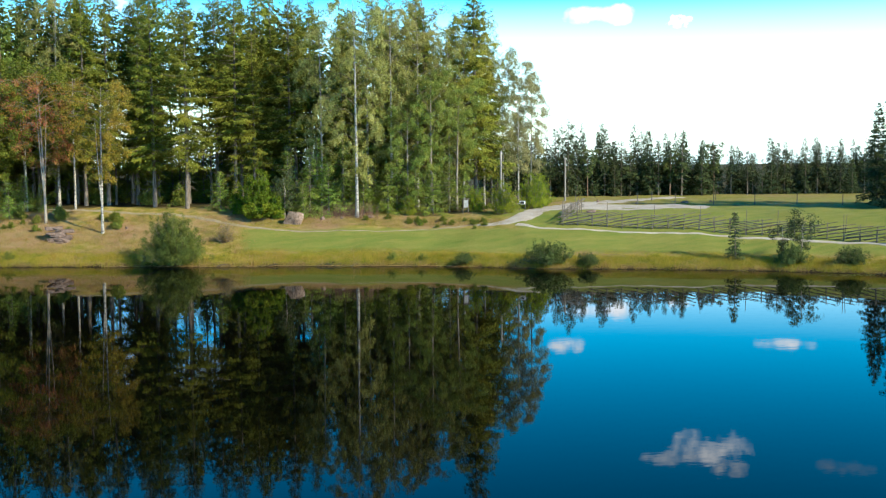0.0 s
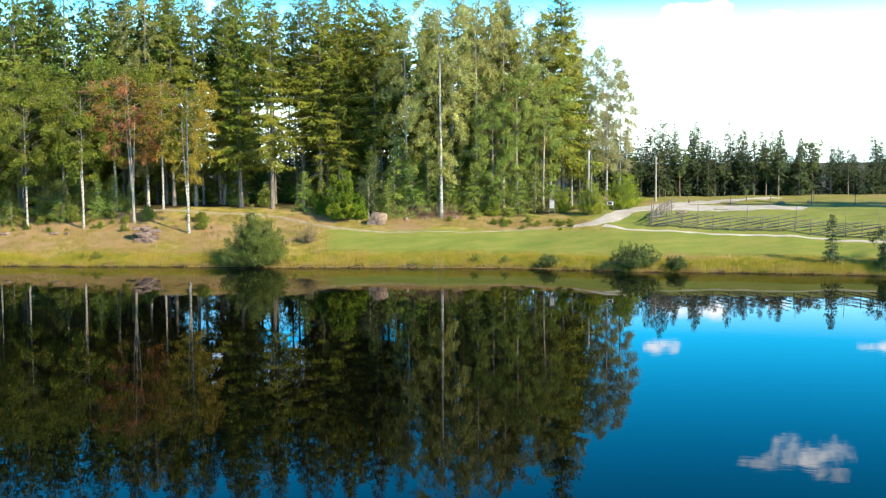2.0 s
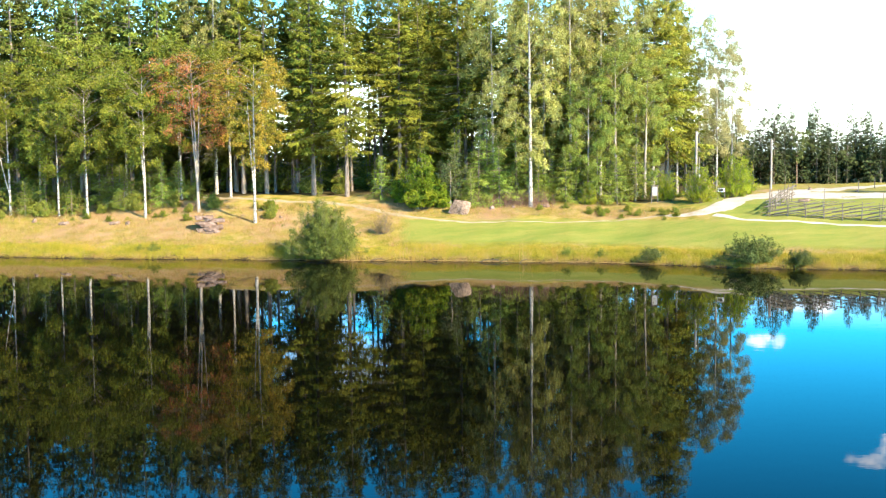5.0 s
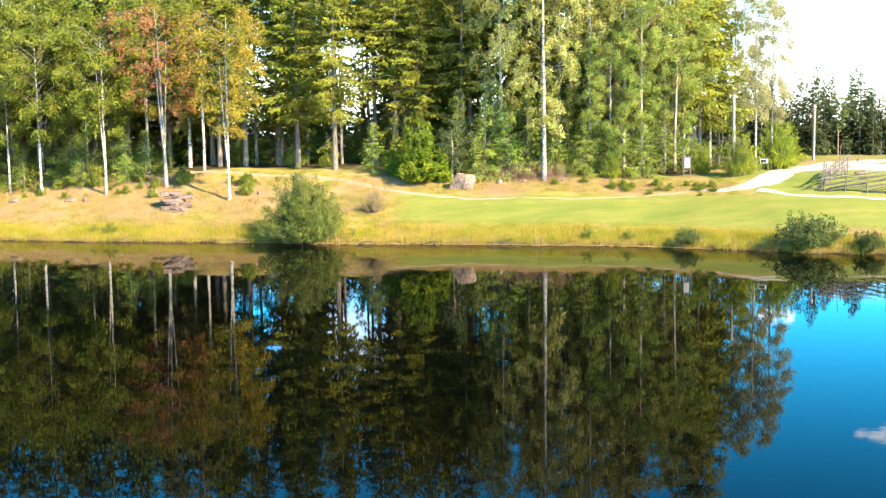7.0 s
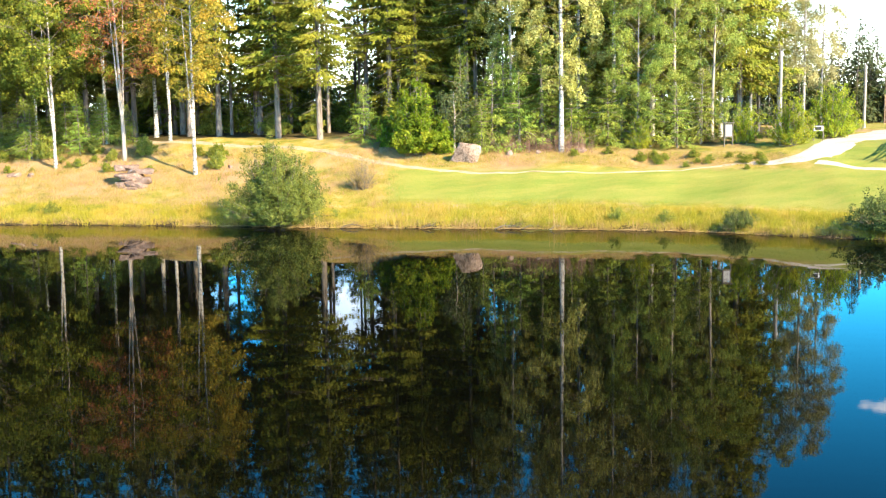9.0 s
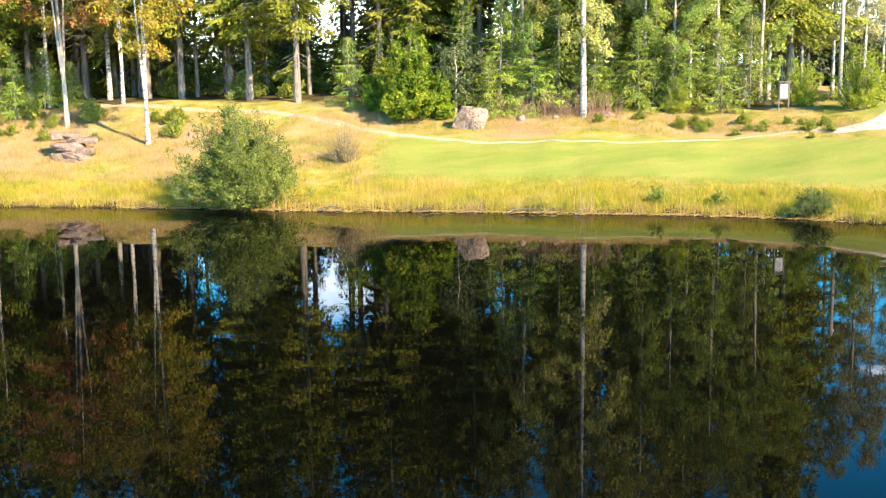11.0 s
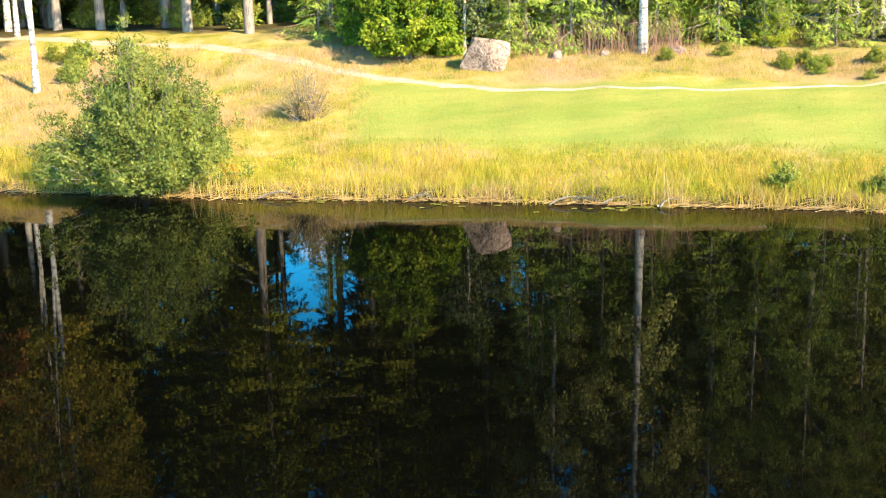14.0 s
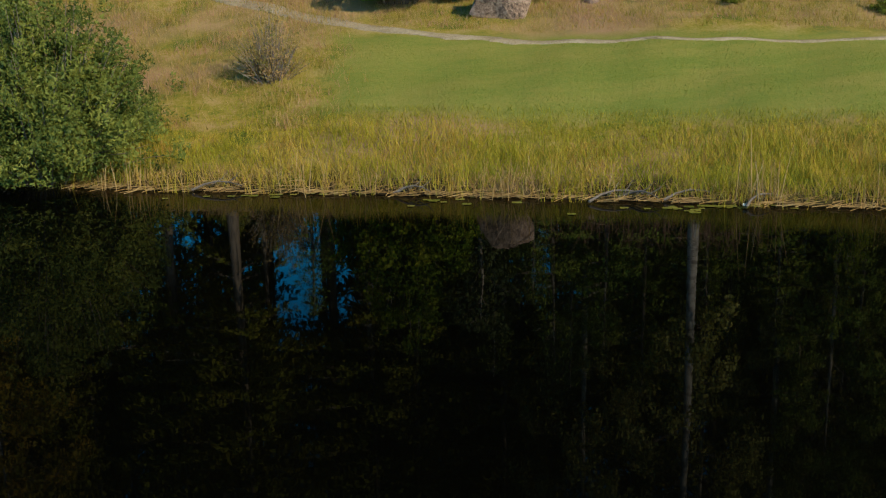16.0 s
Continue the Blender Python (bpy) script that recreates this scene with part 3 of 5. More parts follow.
def spruce_meshes(name, h, reach, seed, bare=0.15, leaf=SPRUCE_LEAF, bark=SPRUCE_BARK, density=1.45, spray=0.33, thin=0.0, girth=None, gap=0.52, slim=1.0):
    """Trunk, limbs and crown of a spruce: whorls of drooping fronds, each a hanging mat of needle sprays."""
    r = np.random.default_rng(seed)
    line = trunk_line(h, r.normal(0, 0.008, 2), r, 9, 0.05)
    g = girth or (0.04 + 0.0068 * h)
    s = Soup()
    t = np.linspace(0, 1, 9)
    s.tube(line, g * (1 - t) ** 0.85 + 0.012 + 0.25 * g * (t < 0.02), 8)
    trunk = s.mesh(name + " trunk", bark, True)
    limbs, sprays = Soup(), ([], [], [], [], [])
    tone = []
    z = bare * h * 0.5
    up = np.array([0, 0, 1.0])
    side_bias = r.uniform(0, 2 * math.pi)
    while z < h * 0.99:
        q = z / h
        live = q >= bare
        top = (1 - q) / (1 - bare)
        L0 = reach * min(1.0, top ** 0.75 * 1.05) * (0.7 + 0.3 * min(1, max(0, (q - bare)) / 0.12))
        turn = r.uniform(0, 2 * math.pi)
        n_limbs = int(r.integers(4, 7))
        for b in range(n_limbs):
            if r.random() < thin + (0.10 if live else 0.0):
                continue
            a = turn + 2 * math.pi * b / n_limbs + r.normal(0, 0.22)
            L = L0 * r.uniform(0.6, 1.12) * (1 + 0.12 * math.cos(a - side_bias)) + 0.12
            if not live:
                L *= 0.55
            out = np.array([math.cos(a), math.sin(a), 0])
            side = np.array([-math.sin(a), math.cos(a), 0])
            m = 6
            u = np.linspace(0, 1, m)
            rise = 0.10 + 0.75 * (q ** 3) if live else -0.05
            zz = L * (rise * u - (0.62 - 0.40 * q) * u ** 1.5 + 0.20 * u ** 4)
            pts = at_line(line, min(q + r.normal(0, 0.006), 0.999)) + out * (u * L)[:, None] + up * zz[:, None]
            if b % 2 == 0 or not live:
                limbs.tube(pts[[0, 3, 5]] if L > 1.5 else pts[[0, 5]], np.linspace(0.014 + 0.008 * L, 0.004, 3 if L > 1.5 else 2), 3, False)
            if not live and r.random() < 0.8:
                continue
            n = max(6, int(density * (12 + 15 * L ** 1.45)))
            w = r.uniform(0.08, 1.0, n) ** 0.85
            base = np.stack([np.interp(w, u, pts[:, c]) for c in range(3)], -1)
            half = (0.08 + 0.30 * L * (1.02 - w) ** 0.55 * np.minimum(1, w / 0.3))
            v = np.clip(r.normal(0, 0.55, n), -1, 1)
            hang = r.exponential(0.13, n) * min(1.0, 0.3 + L / 3)
            sprays[0].append(base + side * (v * half)[:, None] - up * (0.30 * np.abs(v) * half + hang)[:, None])
            sprays[1].append(out * r.uniform(0.45, 1.0, n)[:, None] + side * (0.9 * v + r.normal(0, 0.25, n))[:, None] - up * r.uniform(0.05, 0.95, n)[:, None])
            nrm = up * r.uniform(0.4, 1.0, n)[:, None] + out * r.uniform(0.0, 0.7, n)[:, None] + r.normal(0, 0.32, (n, 3))
            sprays[2].append(np.cross(nrm, sprays[1][-1]))
            ln = spray * r.uniform(0.6, 1.35, n) * (0.38 + 0.62 * min(1, L / 1.6))
            sprays[3].append(ln)
            sprays[4].append(ln * slim * r.uniform(0.30, 0.52, n))
            tone.append(np.full(n, r.uniform(0, 0.75)) + 0.25 * w)
        z += r.uniform(0.75, 1.25) * gap * (0.55 + 0.45 * min(1, 2.2 * top)) * (1.0 if live else 1.6)
    crown = Soup()
    crown.leaves(*[np.concatenate(x) for x in sprays])
    return [("trunk", trunk), ("branchwork", limbs.mesh(name + " limbs", bark)), ("crown", toned(crown.mesh(name + " crown", leaf), np.concatenate(tone)))]


def toned(me, tone):
    """Gives each leaf, of three corners, the tone of its clump."""
    at = me.attributes.new("tone", "FLOAT", "POINT")
    at.data.foreach_set("value", np.repeat(tone, 3).astype(np.float32))
    return me


def puffs(centres, radii, count, size, r, hang=0.0, slim=0.7, stand=0.0, flat=0.8):
    """Leaves gathered in tufts round the centres, turned outwards on the whole: one mesh worth of leaves, with a tone for each tuft."""
    k = len(centres)
    share = radii ** 2
    pick = r.choice(k, count, p=share / share.sum())
    d = unit(count, r)
    off = d * (radii[pick] * (0.45 + 0.6 * r.uniform(0, 1, count) ** 0.7))[:, None] * np.array([1, 1, flat + 0.7 * hang])
    off[:, 2] -= np.abs(r.normal(0, 0.9, count)) * radii[pick] * hang
    nrm = d + r.normal(0, 0.45, (count, 3)) + np.array([0, 0, 0.4])
    along = np.cross(nrm, unit(count, r)) + np.array([0, 0, -0.9 * hang + stand]) + 0.25 * d
    across = np.cross(nrm, along)
    ln = size * r.uniform(0.6, 1.4, count)
    s = Soup()
    s.leaves(centres[pick] + off, along, across, ln, ln * slim * r.uniform(0.75, 1.15, count))
    return s, r.uniform(0, 1, k)[pick]


def broadleaf_meshes(name, h, reach, seed, base=0.3, leaf=BIRCH_LEAF, bark=BIRCH_BARK, count=6500, size=0.2, droop=0.5, lean=(0, 0), girth=None, fork=0, limbs_n=22, steep=0.9, dead=0, twigs=5, tuft=0.42, spread=0.11):
    """Trunk, limbs and tufted crown of a birch, aspen, rowan or the like."""
    r = np.random.default_rng(seed)
    line = trunk_line(h, lean, r, 11, 0.10)
    g = girth or (0.05 + 0.0065 * h)
    s = Soup()
    t = np.linspace(0, 1, 11)
    s.tube(line, g * (1 - t) ** 0.8 + 0.012 + 0.3 * g * (t < 0.02), 8)
    tips, wide = [], []
    for k in range(fork):
        a = r.uniform(0, 2 * math.pi)
        u = np.linspace(0, 1, 7)
        p0 = at_line(line, 0.16 + 0.05 * k)
        d = np.array([math.cos(a), 0.4 * math.sin(a), 0])
        pts = p0 + d * (u ** 0.8 * h * spread)[:, None] + np.array([0, 0, 1]) * (u * h * 0.62)[:, None]
        s.tube(pts, g * 0.62 * (1 - u) ** 0.8 + 0.01, 6)
    trunk = s.mesh(name + " trunk", bark, True)
    lm = Soup()
    for k in range(limbs_n):
        q = base + (0.97 - base) * (k + r.random()) / limbs_n
        a = k * 2.4 + r.normal(0, 0.5)
        top = (1 - q) / (1 - base)
        L = reach * (0.35 + 0.75 * math.sin(math.pi * min(1, 0.12 + 0.88 * top) ** 0.8)) * r.uniform(0.7, 1.2)
        out = np.array([math.cos(a), math.sin(a), 0])
        u = np.linspace(0, 1, 6)
        pts = at_line(line, q) + out * (u * L * 0.9)[:, None] + np.array([0, 0, 1]) * (L * (steep * u - droop * u ** 2.4))[:, None] + r.normal(0, 0.05, (6, 3)) * u[:, None] * L
        lm.tube(pts, np.linspace(0.010 + 0.006 * L, 0.004, 6), 4, False)
        for c in range(twigs):
            w = r.uniform(0.38, 1.0)
            p0 = np.array([np.interp(w, u, pts[:, i]) for i in range(3)])
            a2 = a + r.normal(0, 0.9)
            l2 = L * r.uniform(0.25, 0.5)
            o2 = np.array([math.cos(a2), math.sin(a2), 0])
            uu = np.linspace(0, 1, 4)
            pp = p0 + o2 * (uu * l2)[:, None] + np.array([0, 0, 1]) * (l2 * (0.45 * uu - (droop + 0.35) * uu ** 2))[:, None]
            lm.tube(pp, np.linspace(0.008 + 0.004 * l2, 0.003, 4), 3, False)
            if k < dead:
                continue
            for e in (0.55, 1.0):
                tips.append(np.array([np.interp(e, uu, pp[:, i]) for i in range(3)]) + r.normal(0, 0.12, 3))
                wide.append(tuft * r.uniform(0.55, 1.3) * (0.7 + 0.3 * min(1, L / 2.5)))
    crown, tone = puffs(np.array(tips), np.array(wide), count, size, r, max(0.0, droop - 0.15), 0.7)
    return [("trunk", trunk), ("branchwork", lm.mesh(name + " limbs", TWIG_BARK if bark is BIRCH_BARK or bark is GREY_BARK else bark)), ("crown", toned(crown.mesh(name + " crown", leaf), tone))]


def pine_meshes(name, h, reach, seed, base=0.55, leaf=PINE_LEAF, count=2600, size=0.32):
    r = np.random.default_rng(seed)
    parts = broadleaf_meshes(name, h, reach, seed, base, leaf, PINE_BARK, count, size, 0.12, r.normal(0, 0.015, 2), None, 0, 20, 0.35, 0, 4, 0.30)
    return parts


def bush_meshes(name, wide, tall, seed, leaf, count=6000, size=0.14, stems=26, deep=None, slim=1.0, peak=1.5, clump=1.0, tufts=5, stand=0.5):
    """Many curved shoots from one foot, each with tufts of leaves along its outer length, of uneven reach."""
    r = np.random.default_rng(seed)
    deep = deep or wide
    st = Soup()
    at, fat = [], []
    for k in range(stems):
        a, e = r.uniform(0, 2 * math.pi), r.uniform(0.02, 1.0) ** 0.62
        lump = 1 + 0.12 * math.sin(3 * a + seed) + 0.10 * math.sin(5 * a + 2 * seed)
        reach = e * r.uniform(0.8, 1.05) * lump
        top = tall * (0.12 + 0.88 * (1 - e ** peak)) * r.uniform(0.62, 1.10)
        tip = np.array([math.cos(a) * wide * 0.5 * reach, math.sin(a) * deep * 0.5 * reach, top])
        foot = np.array([tip[0] * 0.35, tip[1] * 0.35, -0.12])
        mid = foot * 0.45 + tip * 0.55 + np.array([0, 0, 0.16 * tall * (1 - 0.6 * e)]) + r.normal(0, 0.05, 3) * wide * 0.3
        u = np.linspace(0, 1, 7)[:, None]
        pts = (1 - u) ** 2 * foot + 2 * u * (1 - u) * mid + u ** 2 * tip
        st.tube(pts[::2], np.linspace(0.02, 0.005, 4) * (0.5 + tall * 0.15), 3, False)
        for w in np.linspace(0.22, 1.0, tufts) + r.normal(0, 0.06, tufts):
            w = min(max(w, 0.08), 1.0)
            at.append(np.array([np.interp(w, u[:, 0], pts[:, c]) for c in range(3)]) + r.normal(0, 0.03, 3) * wide)
            fat.append(0.034 * (wide + tall) * clump * r.uniform(0.6, 1.25) * (1.15 - 0.5 * w))
    at = np.array(at)
    at[:, 2] = np.abs(at[:, 2]) + 0.05
    cr, tone = puffs(at, np.array(fat), count, size, r, 0.0, 0.5 * slim, stand, 1.15)
    cr.v = [np.column_stack([v[:, 0], v[:, 1], np.abs(v[:, 2]) + 0.01]) for v in cr.v]
    return [("branchwork", st.mesh(name + " stems", TWIG_BARK)), ("leaves", toned(cr.mesh(name + " leaves", leaf), tone))]


def plant(name, parts, label, category, x, y, turn=0.0, scale=1.0, group="", sink=0.0):
    """Stands a plant of those meshes on the ground."""
    m = Matrix.Translation((x, y, on_ground(x, y, -sink))) @ Matrix.Rotation(radians(turn), 4, "Z") @ Matrix.Scale(scale, 4)
    th = thing(name, label, category, m, group)
    for n, me in parts:
        tagged(part(n, me, th), kind="stuff" if n != "trunk" else "")
    return th


SPRUCES = [spruce_meshes("spruce a", 26.0, 4.1, 1, 0.17), spruce_meshes("spruce b", 24.5, 3.8, 2, 0.2, thin=0.08),
           spruce_meshes("spruce c", 27.5, 4.2, 3, 0.14), spruce_meshes("spruce d", 23.0, 3.5, 4, 0.24, thin=0.08)]
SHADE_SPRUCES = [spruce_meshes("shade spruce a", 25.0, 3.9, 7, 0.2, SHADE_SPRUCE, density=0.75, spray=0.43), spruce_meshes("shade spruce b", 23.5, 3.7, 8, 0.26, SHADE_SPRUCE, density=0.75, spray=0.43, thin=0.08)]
BACK_SPRUCES = [spruce_meshes("back spruce a", 25.5, 3.4, 5, 0.12, density=0.34, spray=0.85), spruce_meshes("back spruce b", 23.5, 3.2, 6, 0.16, density=0.34, spray=0.85)]
LOW_SPRUCE = [spruce_meshes("undergrowth spruce a", 6.5, 2.0, 13, 0.03, density=0.45, spray=0.5, gap=0.34), spruce_meshes("undergrowth spruce b", 4.6, 1.7, 14, 0.04, density=0.45, spray=0.46, gap=0.32)]
SMALL_SPRUCE = [spruce_meshes("young spruce a", 6.5, 2.0, 11, 0.06, YOUNG_SPRUCE, density=2.1, spray=0.26, slim=0.55, gap=0.30), spruce_meshes("young spruce b", 4.6, 1.7, 12, 0.06, YOUNG_SPRUCE, density=2.1, spray=0.24, slim=0.55, gap=0.27)]
FAR_SPRUCE = [spruce_meshes("far spruce a", 11.5, 1.95, 21, 0.05, DARK_SPRUCE, density=0.5, spray=0.5, gap=0.40), spruce_meshes("far spruce b", 10.0, 1.8, 22, 0.28, DARK_SPRUCE, density=0.5, spray=0.5, thin=0.1, gap=0.40),
              spruce_meshes("far spruce c", 8.5, 1.75, 23, 0.10, DARK_SPRUCE, density=0.5, spray=0.5, gap=0.40)]
THICKET_SPRUCE = [spruce_meshes("thicket spruce a", 11.0, 2.0, 24, 0.0, DARK_SPRUCE, density=0.28, spray=0.75, gap=0.5), spruce_meshes("thicket spruce b", 9.5, 1.9, 25, 0.0, DARK_SPRUCE, density=0.28, spray=0.75, gap=0.5)]
FAR_PINE = [pine_meshes("far pine a", 9.5, 1.5, 31, 0.40, count=1300, size=0.30), pine_meshes("far pine b", 8.5, 1.5, 32, 0.32, count=1300, size=0.30)]
BIRCHES = [broadleaf_meshes("birch a", 24.0, 3.1, 41, 0.15, count=20000, droop=0.75, limbs_n=44, size=0.145, girth=0.17, twigs=7, tuft=0.29), broadleaf_meshes("birch b", 22.0, 2.9, 42, 0.2, count=18500, droop=0.75, limbs_n=42, size=0.145, girth=0.15, twigs=7, tuft=0.29),
           broadleaf_meshes("birch c", 19.0, 2.5, 43, 0.24, PALE_LEAF, count=21000, droop=0.6, size=0.14, girth=0.13, limbs_n=44, twigs=8, tuft=0.36)]
BARE_BIRCH = broadleaf_meshes("bare birch", 23.5, 2.4, 52, 0.3, PALE_LEAF, count=9000, droop=0.5, limbs_n=40, size=0.16, girth=0.15, twigs=7, tuft=0.3, steep=1.2)
HIGH_SPRUCE = [spruce_meshes("high spruce a", 26.0, 3.9, 33, 0.28, thin=0.1), spruce_meshes("high spruce b", 25.0, 3.6, 34, 0.36, thin=0.1)]
YELLOW_BIRCH = broadleaf_meshes("yellow birch", 20.5, 3.2, 44, 0.16, LIME_LEAF, count=22000, size=0.15, girth=0.14, limbs_n=42, twigs=7, tuft=0.36)
THIN_BIRCH = [broadleaf_meshes("slender birch a", 11.0, 3.2, 45, 0.34, OLIVE_LEAF, count=16000, size=0.15, droop=0.3, girth=0.10, steep=0.75, limbs_n=34, twigs=6, tuft=0.36), broadleaf_meshes("slender birch b", 11.5, 3.2, 46, 0.32, OLIVE_LEAF, count=16000, size=0.15, droop=0.25, girth=0.10, fork=1, steep=0.75, limbs_n=34, twigs=6, tuft=0.36)]
RED_TREE = broadleaf_meshes("red tree", 15.5, 3.8, 47, 0.30, RED_LEAF, GREY_BARK, 11000, 0.14, 0.4, girth=0.15, fork=2, spread=0.045, limbs_n=44, dead=6, steep=0.6, twigs=6, tuft=0.33)
GOLD_TREE = broadleaf_meshes("gold tree", 13.5, 2.7, 48, 0.34, YELLOW_LEAF, count=12000, size=0.15, droop=0.4, girth=0.12, fork=1, spread=0.05, limbs_n=40, steep=0.7, twigs=6, tuft=0.3)
ASPEN = [broadleaf_meshes("aspen a", 15.5, 2.9, 49, 0.06, ASPEN_LEAF, GREY_BARK, 26000, 0.13, 0.1, limbs_n=44, twigs=6, tuft=0.36), broadleaf_meshes("aspen b", 13.0, 2.6, 50, 0.08, ASPEN_LEAF, GREY_BARK, 24000, 0.13, 0.1, limbs_n=40, twigs=6, tuft=0.36)]

SPRUCE_SAYS = "tall old spruce with drooping needle branches in the wood"
BIRCH_SAYS = "tall white-barked birch with light hanging foliage"
rw = np.random.default_rng(77)


def spruce_at(x, y, k, scale=1.0):
    back = float(inland(x, y)) > 25.5
    # west of x = -23 the shade is in the needle colour
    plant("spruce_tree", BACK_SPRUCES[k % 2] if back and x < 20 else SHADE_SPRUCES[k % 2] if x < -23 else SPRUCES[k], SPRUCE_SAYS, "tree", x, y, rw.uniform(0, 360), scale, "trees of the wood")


# trees whose feet show at the edge of the wood
for x, y, k, sc in ((-41.9, 147.6, 1, 1.0), (-26.8, 142.5, 3, 1.05), (-18.4, 132.9, 3, 1.1), (-15.8, 132.1, 1, 1.08), (-10.5, 129.4, 0, 1.05), (-6.8, 126.2, 1, 1.02),
                    (-33.0, 141.0, 0, 0.95), (-22.5, 139.0, 2, 1.0), (28.2, 137.0, 2, 0.88), (25.2, 138.5, 0, 0.85), (-45.0, 139.0, 2, 1.15), (-38.5, 134.0, 3, 1.1), (-36.0, 134.2, 0, 1.15), (-31.0, 135.5, 1, 1.15), (-43.0, 134.5, 1, 1.2), (-27.5, 134.5, 0, 1.1), (-24.0, 136.5, 1, 1.15), (-47.5, 137.0, 0, 1.2), (-40.5, 138.5, 1, 1.15), (-34.0, 138.0, 1, 1.2), (-19.8, 136.5, 0, 1.1)):
    spruce_at(x, y, k, sc)
for x, y, k, sc, turn in ((11.3, 119.6, 0, 1.05, 20), (15.6, 123.2, 1, 1.05, 80), (31.4, 128.5, 2, 0.9, 10), (33.6, 131.0, 2, 0.82, 130), (-21.5, 134.0, 0, 1.0, 240), (17.5, 131.5, 0, 1.0, 300), (8.0, 125.0, 1, 0.95, 45), (13.2, 125.8, 0, 0.95, 170), (18.8, 125.0, 1, 0.95, 250), (22.5, 125.5, 0, 0.85, 330), (30.2, 131.2, 1, 0.85, 60)):
    plant("birch_tree", BIRCHES[k], BIRCH_SAYS, "tree", x, y, turn, sc, "birches at the edge of the wood")
plant("birch_tree", BARE_BIRCH, "tall birch with pale bare limbs and thin leaves", "tree", 20.2, 128.5, 200, 0.98, "birches at the edge of the wood")
for x, y, sc, turn in ((24.5, 127.0, 1.06, 0), (27.6, 130.0, 0.95, 140)):
    plant("birch_tree", YELLOW_BIRCH, "leafy birch turning yellow at the corner of the wood", "tree", x, y, turn, sc, "birches at the edge of the wood")
for x, y, k, sc, turn in ((-33.1, 126.0, 0, 1.2, 0), (-26.8, 124.2, 1, 1.22, 90), (-36.5, 127.5, 0, 1.05, 200), (-42.0, 129.0, 1, 1.15, 20)):
    plant("slender_birch", THIN_BIRCH[k], "slender pale-stemmed birch with green crown on the bank", "tree", x, y, turn, sc, "slender birches on the bank")
plant("rowan_tree", RED_TREE, "grey-barked tree with red and orange autumn leaves", "tree", -21.5, 124.2, 30)
plant("slender_birch", GOLD_TREE, "slender forked birch turning golden yellow", "tree", -15.2, 119.9, 0, 1.12, "slender birches on the bank")
for x, y, k, sc in ((19.8, 121.5, 0, 0.95), (17.0, 121.0, 1, 0.85), (23.0, 123.5, 1, 1.0)):
    plant("aspen_tree", ASPEN[k], "bushy young aspen, green down to the ground", "tree", x, y, rw.uniform(0, 360), sc, "young aspens at the edge of the wood")
for x, y, k, sc in ((-3.2, 124.2, 1, 0.95), (6.4, 122.2, 0, 1.05), (8.4, 121.6, 1, 1.25), (4.2, 124.0, 0, 1.15), (13.4, 122.4, 0, 0.9), (10.2, 123.5, 0, 1.25), (7.4, 124.5, 0, 1.3), (17.8, 120.3, 0, 0.95), (21.5, 120.4, 1, 1.2), (14.8, 120.8, 1, 1.1), (15.9, 121.6, 0, 1.2), (19.6, 119.6, 1, 1.0), (12.2, 121.4, 1, 1.0), (5.6, 120.9, 1, 0.8), (-30.2, 127.5, 1, 1.0), (-28.8, 130.5, 0, 0.8)):
    plant("young_spruce", SMALL_SPRUCE[k], "young spruce with branches to the ground", "tree", x, y, rw.uniform(0, 360), sc, "young spruces at the edge of the wood")

for x, y, k, sc in ((-12.8, 134.5, 2, 1.0), (-29.0, 136.0, 2, 0.9), (-37.0, 139.5, 0, 0.95), (-47.0, 135.0, 0, 0.9), (10.6, 128.4, 3, 0.95), (29.6, 135.0, 1, 0.78)):
    spruce_at(x, y, k, sc)

for k, (x, y, sc) in enumerate(((-1.5, 129.6, 1.0), (-0.8, 131.5, 0.95), (0.9, 134.0, 1.0), (2.9, 137.0, 1.02), (4.7, 129.8, 1.0), (5.5, 131.8, 0.97), (7.4, 134.0, 1.0), (6.5, 140.0, 1.0), (-3.6, 133.5, 1.0), (-13.6, 137.5, 1.0))):
    plant("spruce_tree", HIGH_SPRUCE[k % 2], "tall old spruce with a long bare dark stem", "tree", x, y, rw.uniform(0, 360), sc, "bare-stemmed spruces of the wood")

for x, y, k, sc in ((-30.0, 129.5, 0, 1.0), (-24.2, 129.0, 1, 1.05), (-39.5, 131.0, 0, 1.0), (-35.0, 132.0, 1, 1.1), (-45.5, 130.5, 0, 1.05), (-19.0, 128.5, 1, 1.0)):
    plant("birch_tree", THIN_BIRCH[k], "broad olive-green birch at the edge of the wood", "tree", x, y, rw.uniform(0, 360), sc * 1.25, "birches at the edge of the wood")

# the wood behind
GLADES = ((-5.8, -0.12, 3.8), (6.6, 0.05, 3.4), (-14.4, -0.22, 4.0))  # gaps through which the sky shows


def in_glade(x, y):
    return any(abs(x - x0 - k0 * (y - 130)) < w0 for x0, k0, w0 in GLADES)


taken = []
tries = 0
while len(taken) < 70 and tries < 4000:
    tries += 1
    x, y = rw.uniform(-78, 26), rw.uniform(122, 163)
    s = float(inland(x, y))
    if s < np.interp(x, [-80, -40, -20, 0, 10, 30], [17, 20, 25, 22, 20, 26]) or s > 56:
        continue
    if in_glade(x, y):
        continue
    if min([math.hypot(x - a, y - b) for a, b in taken] + [9]) < 3.6:
        continue
    taken.append((x, y))
    spruce_at(x, y, int(rw.integers(0, 4)), rw.uniform(0.85, 1.1))

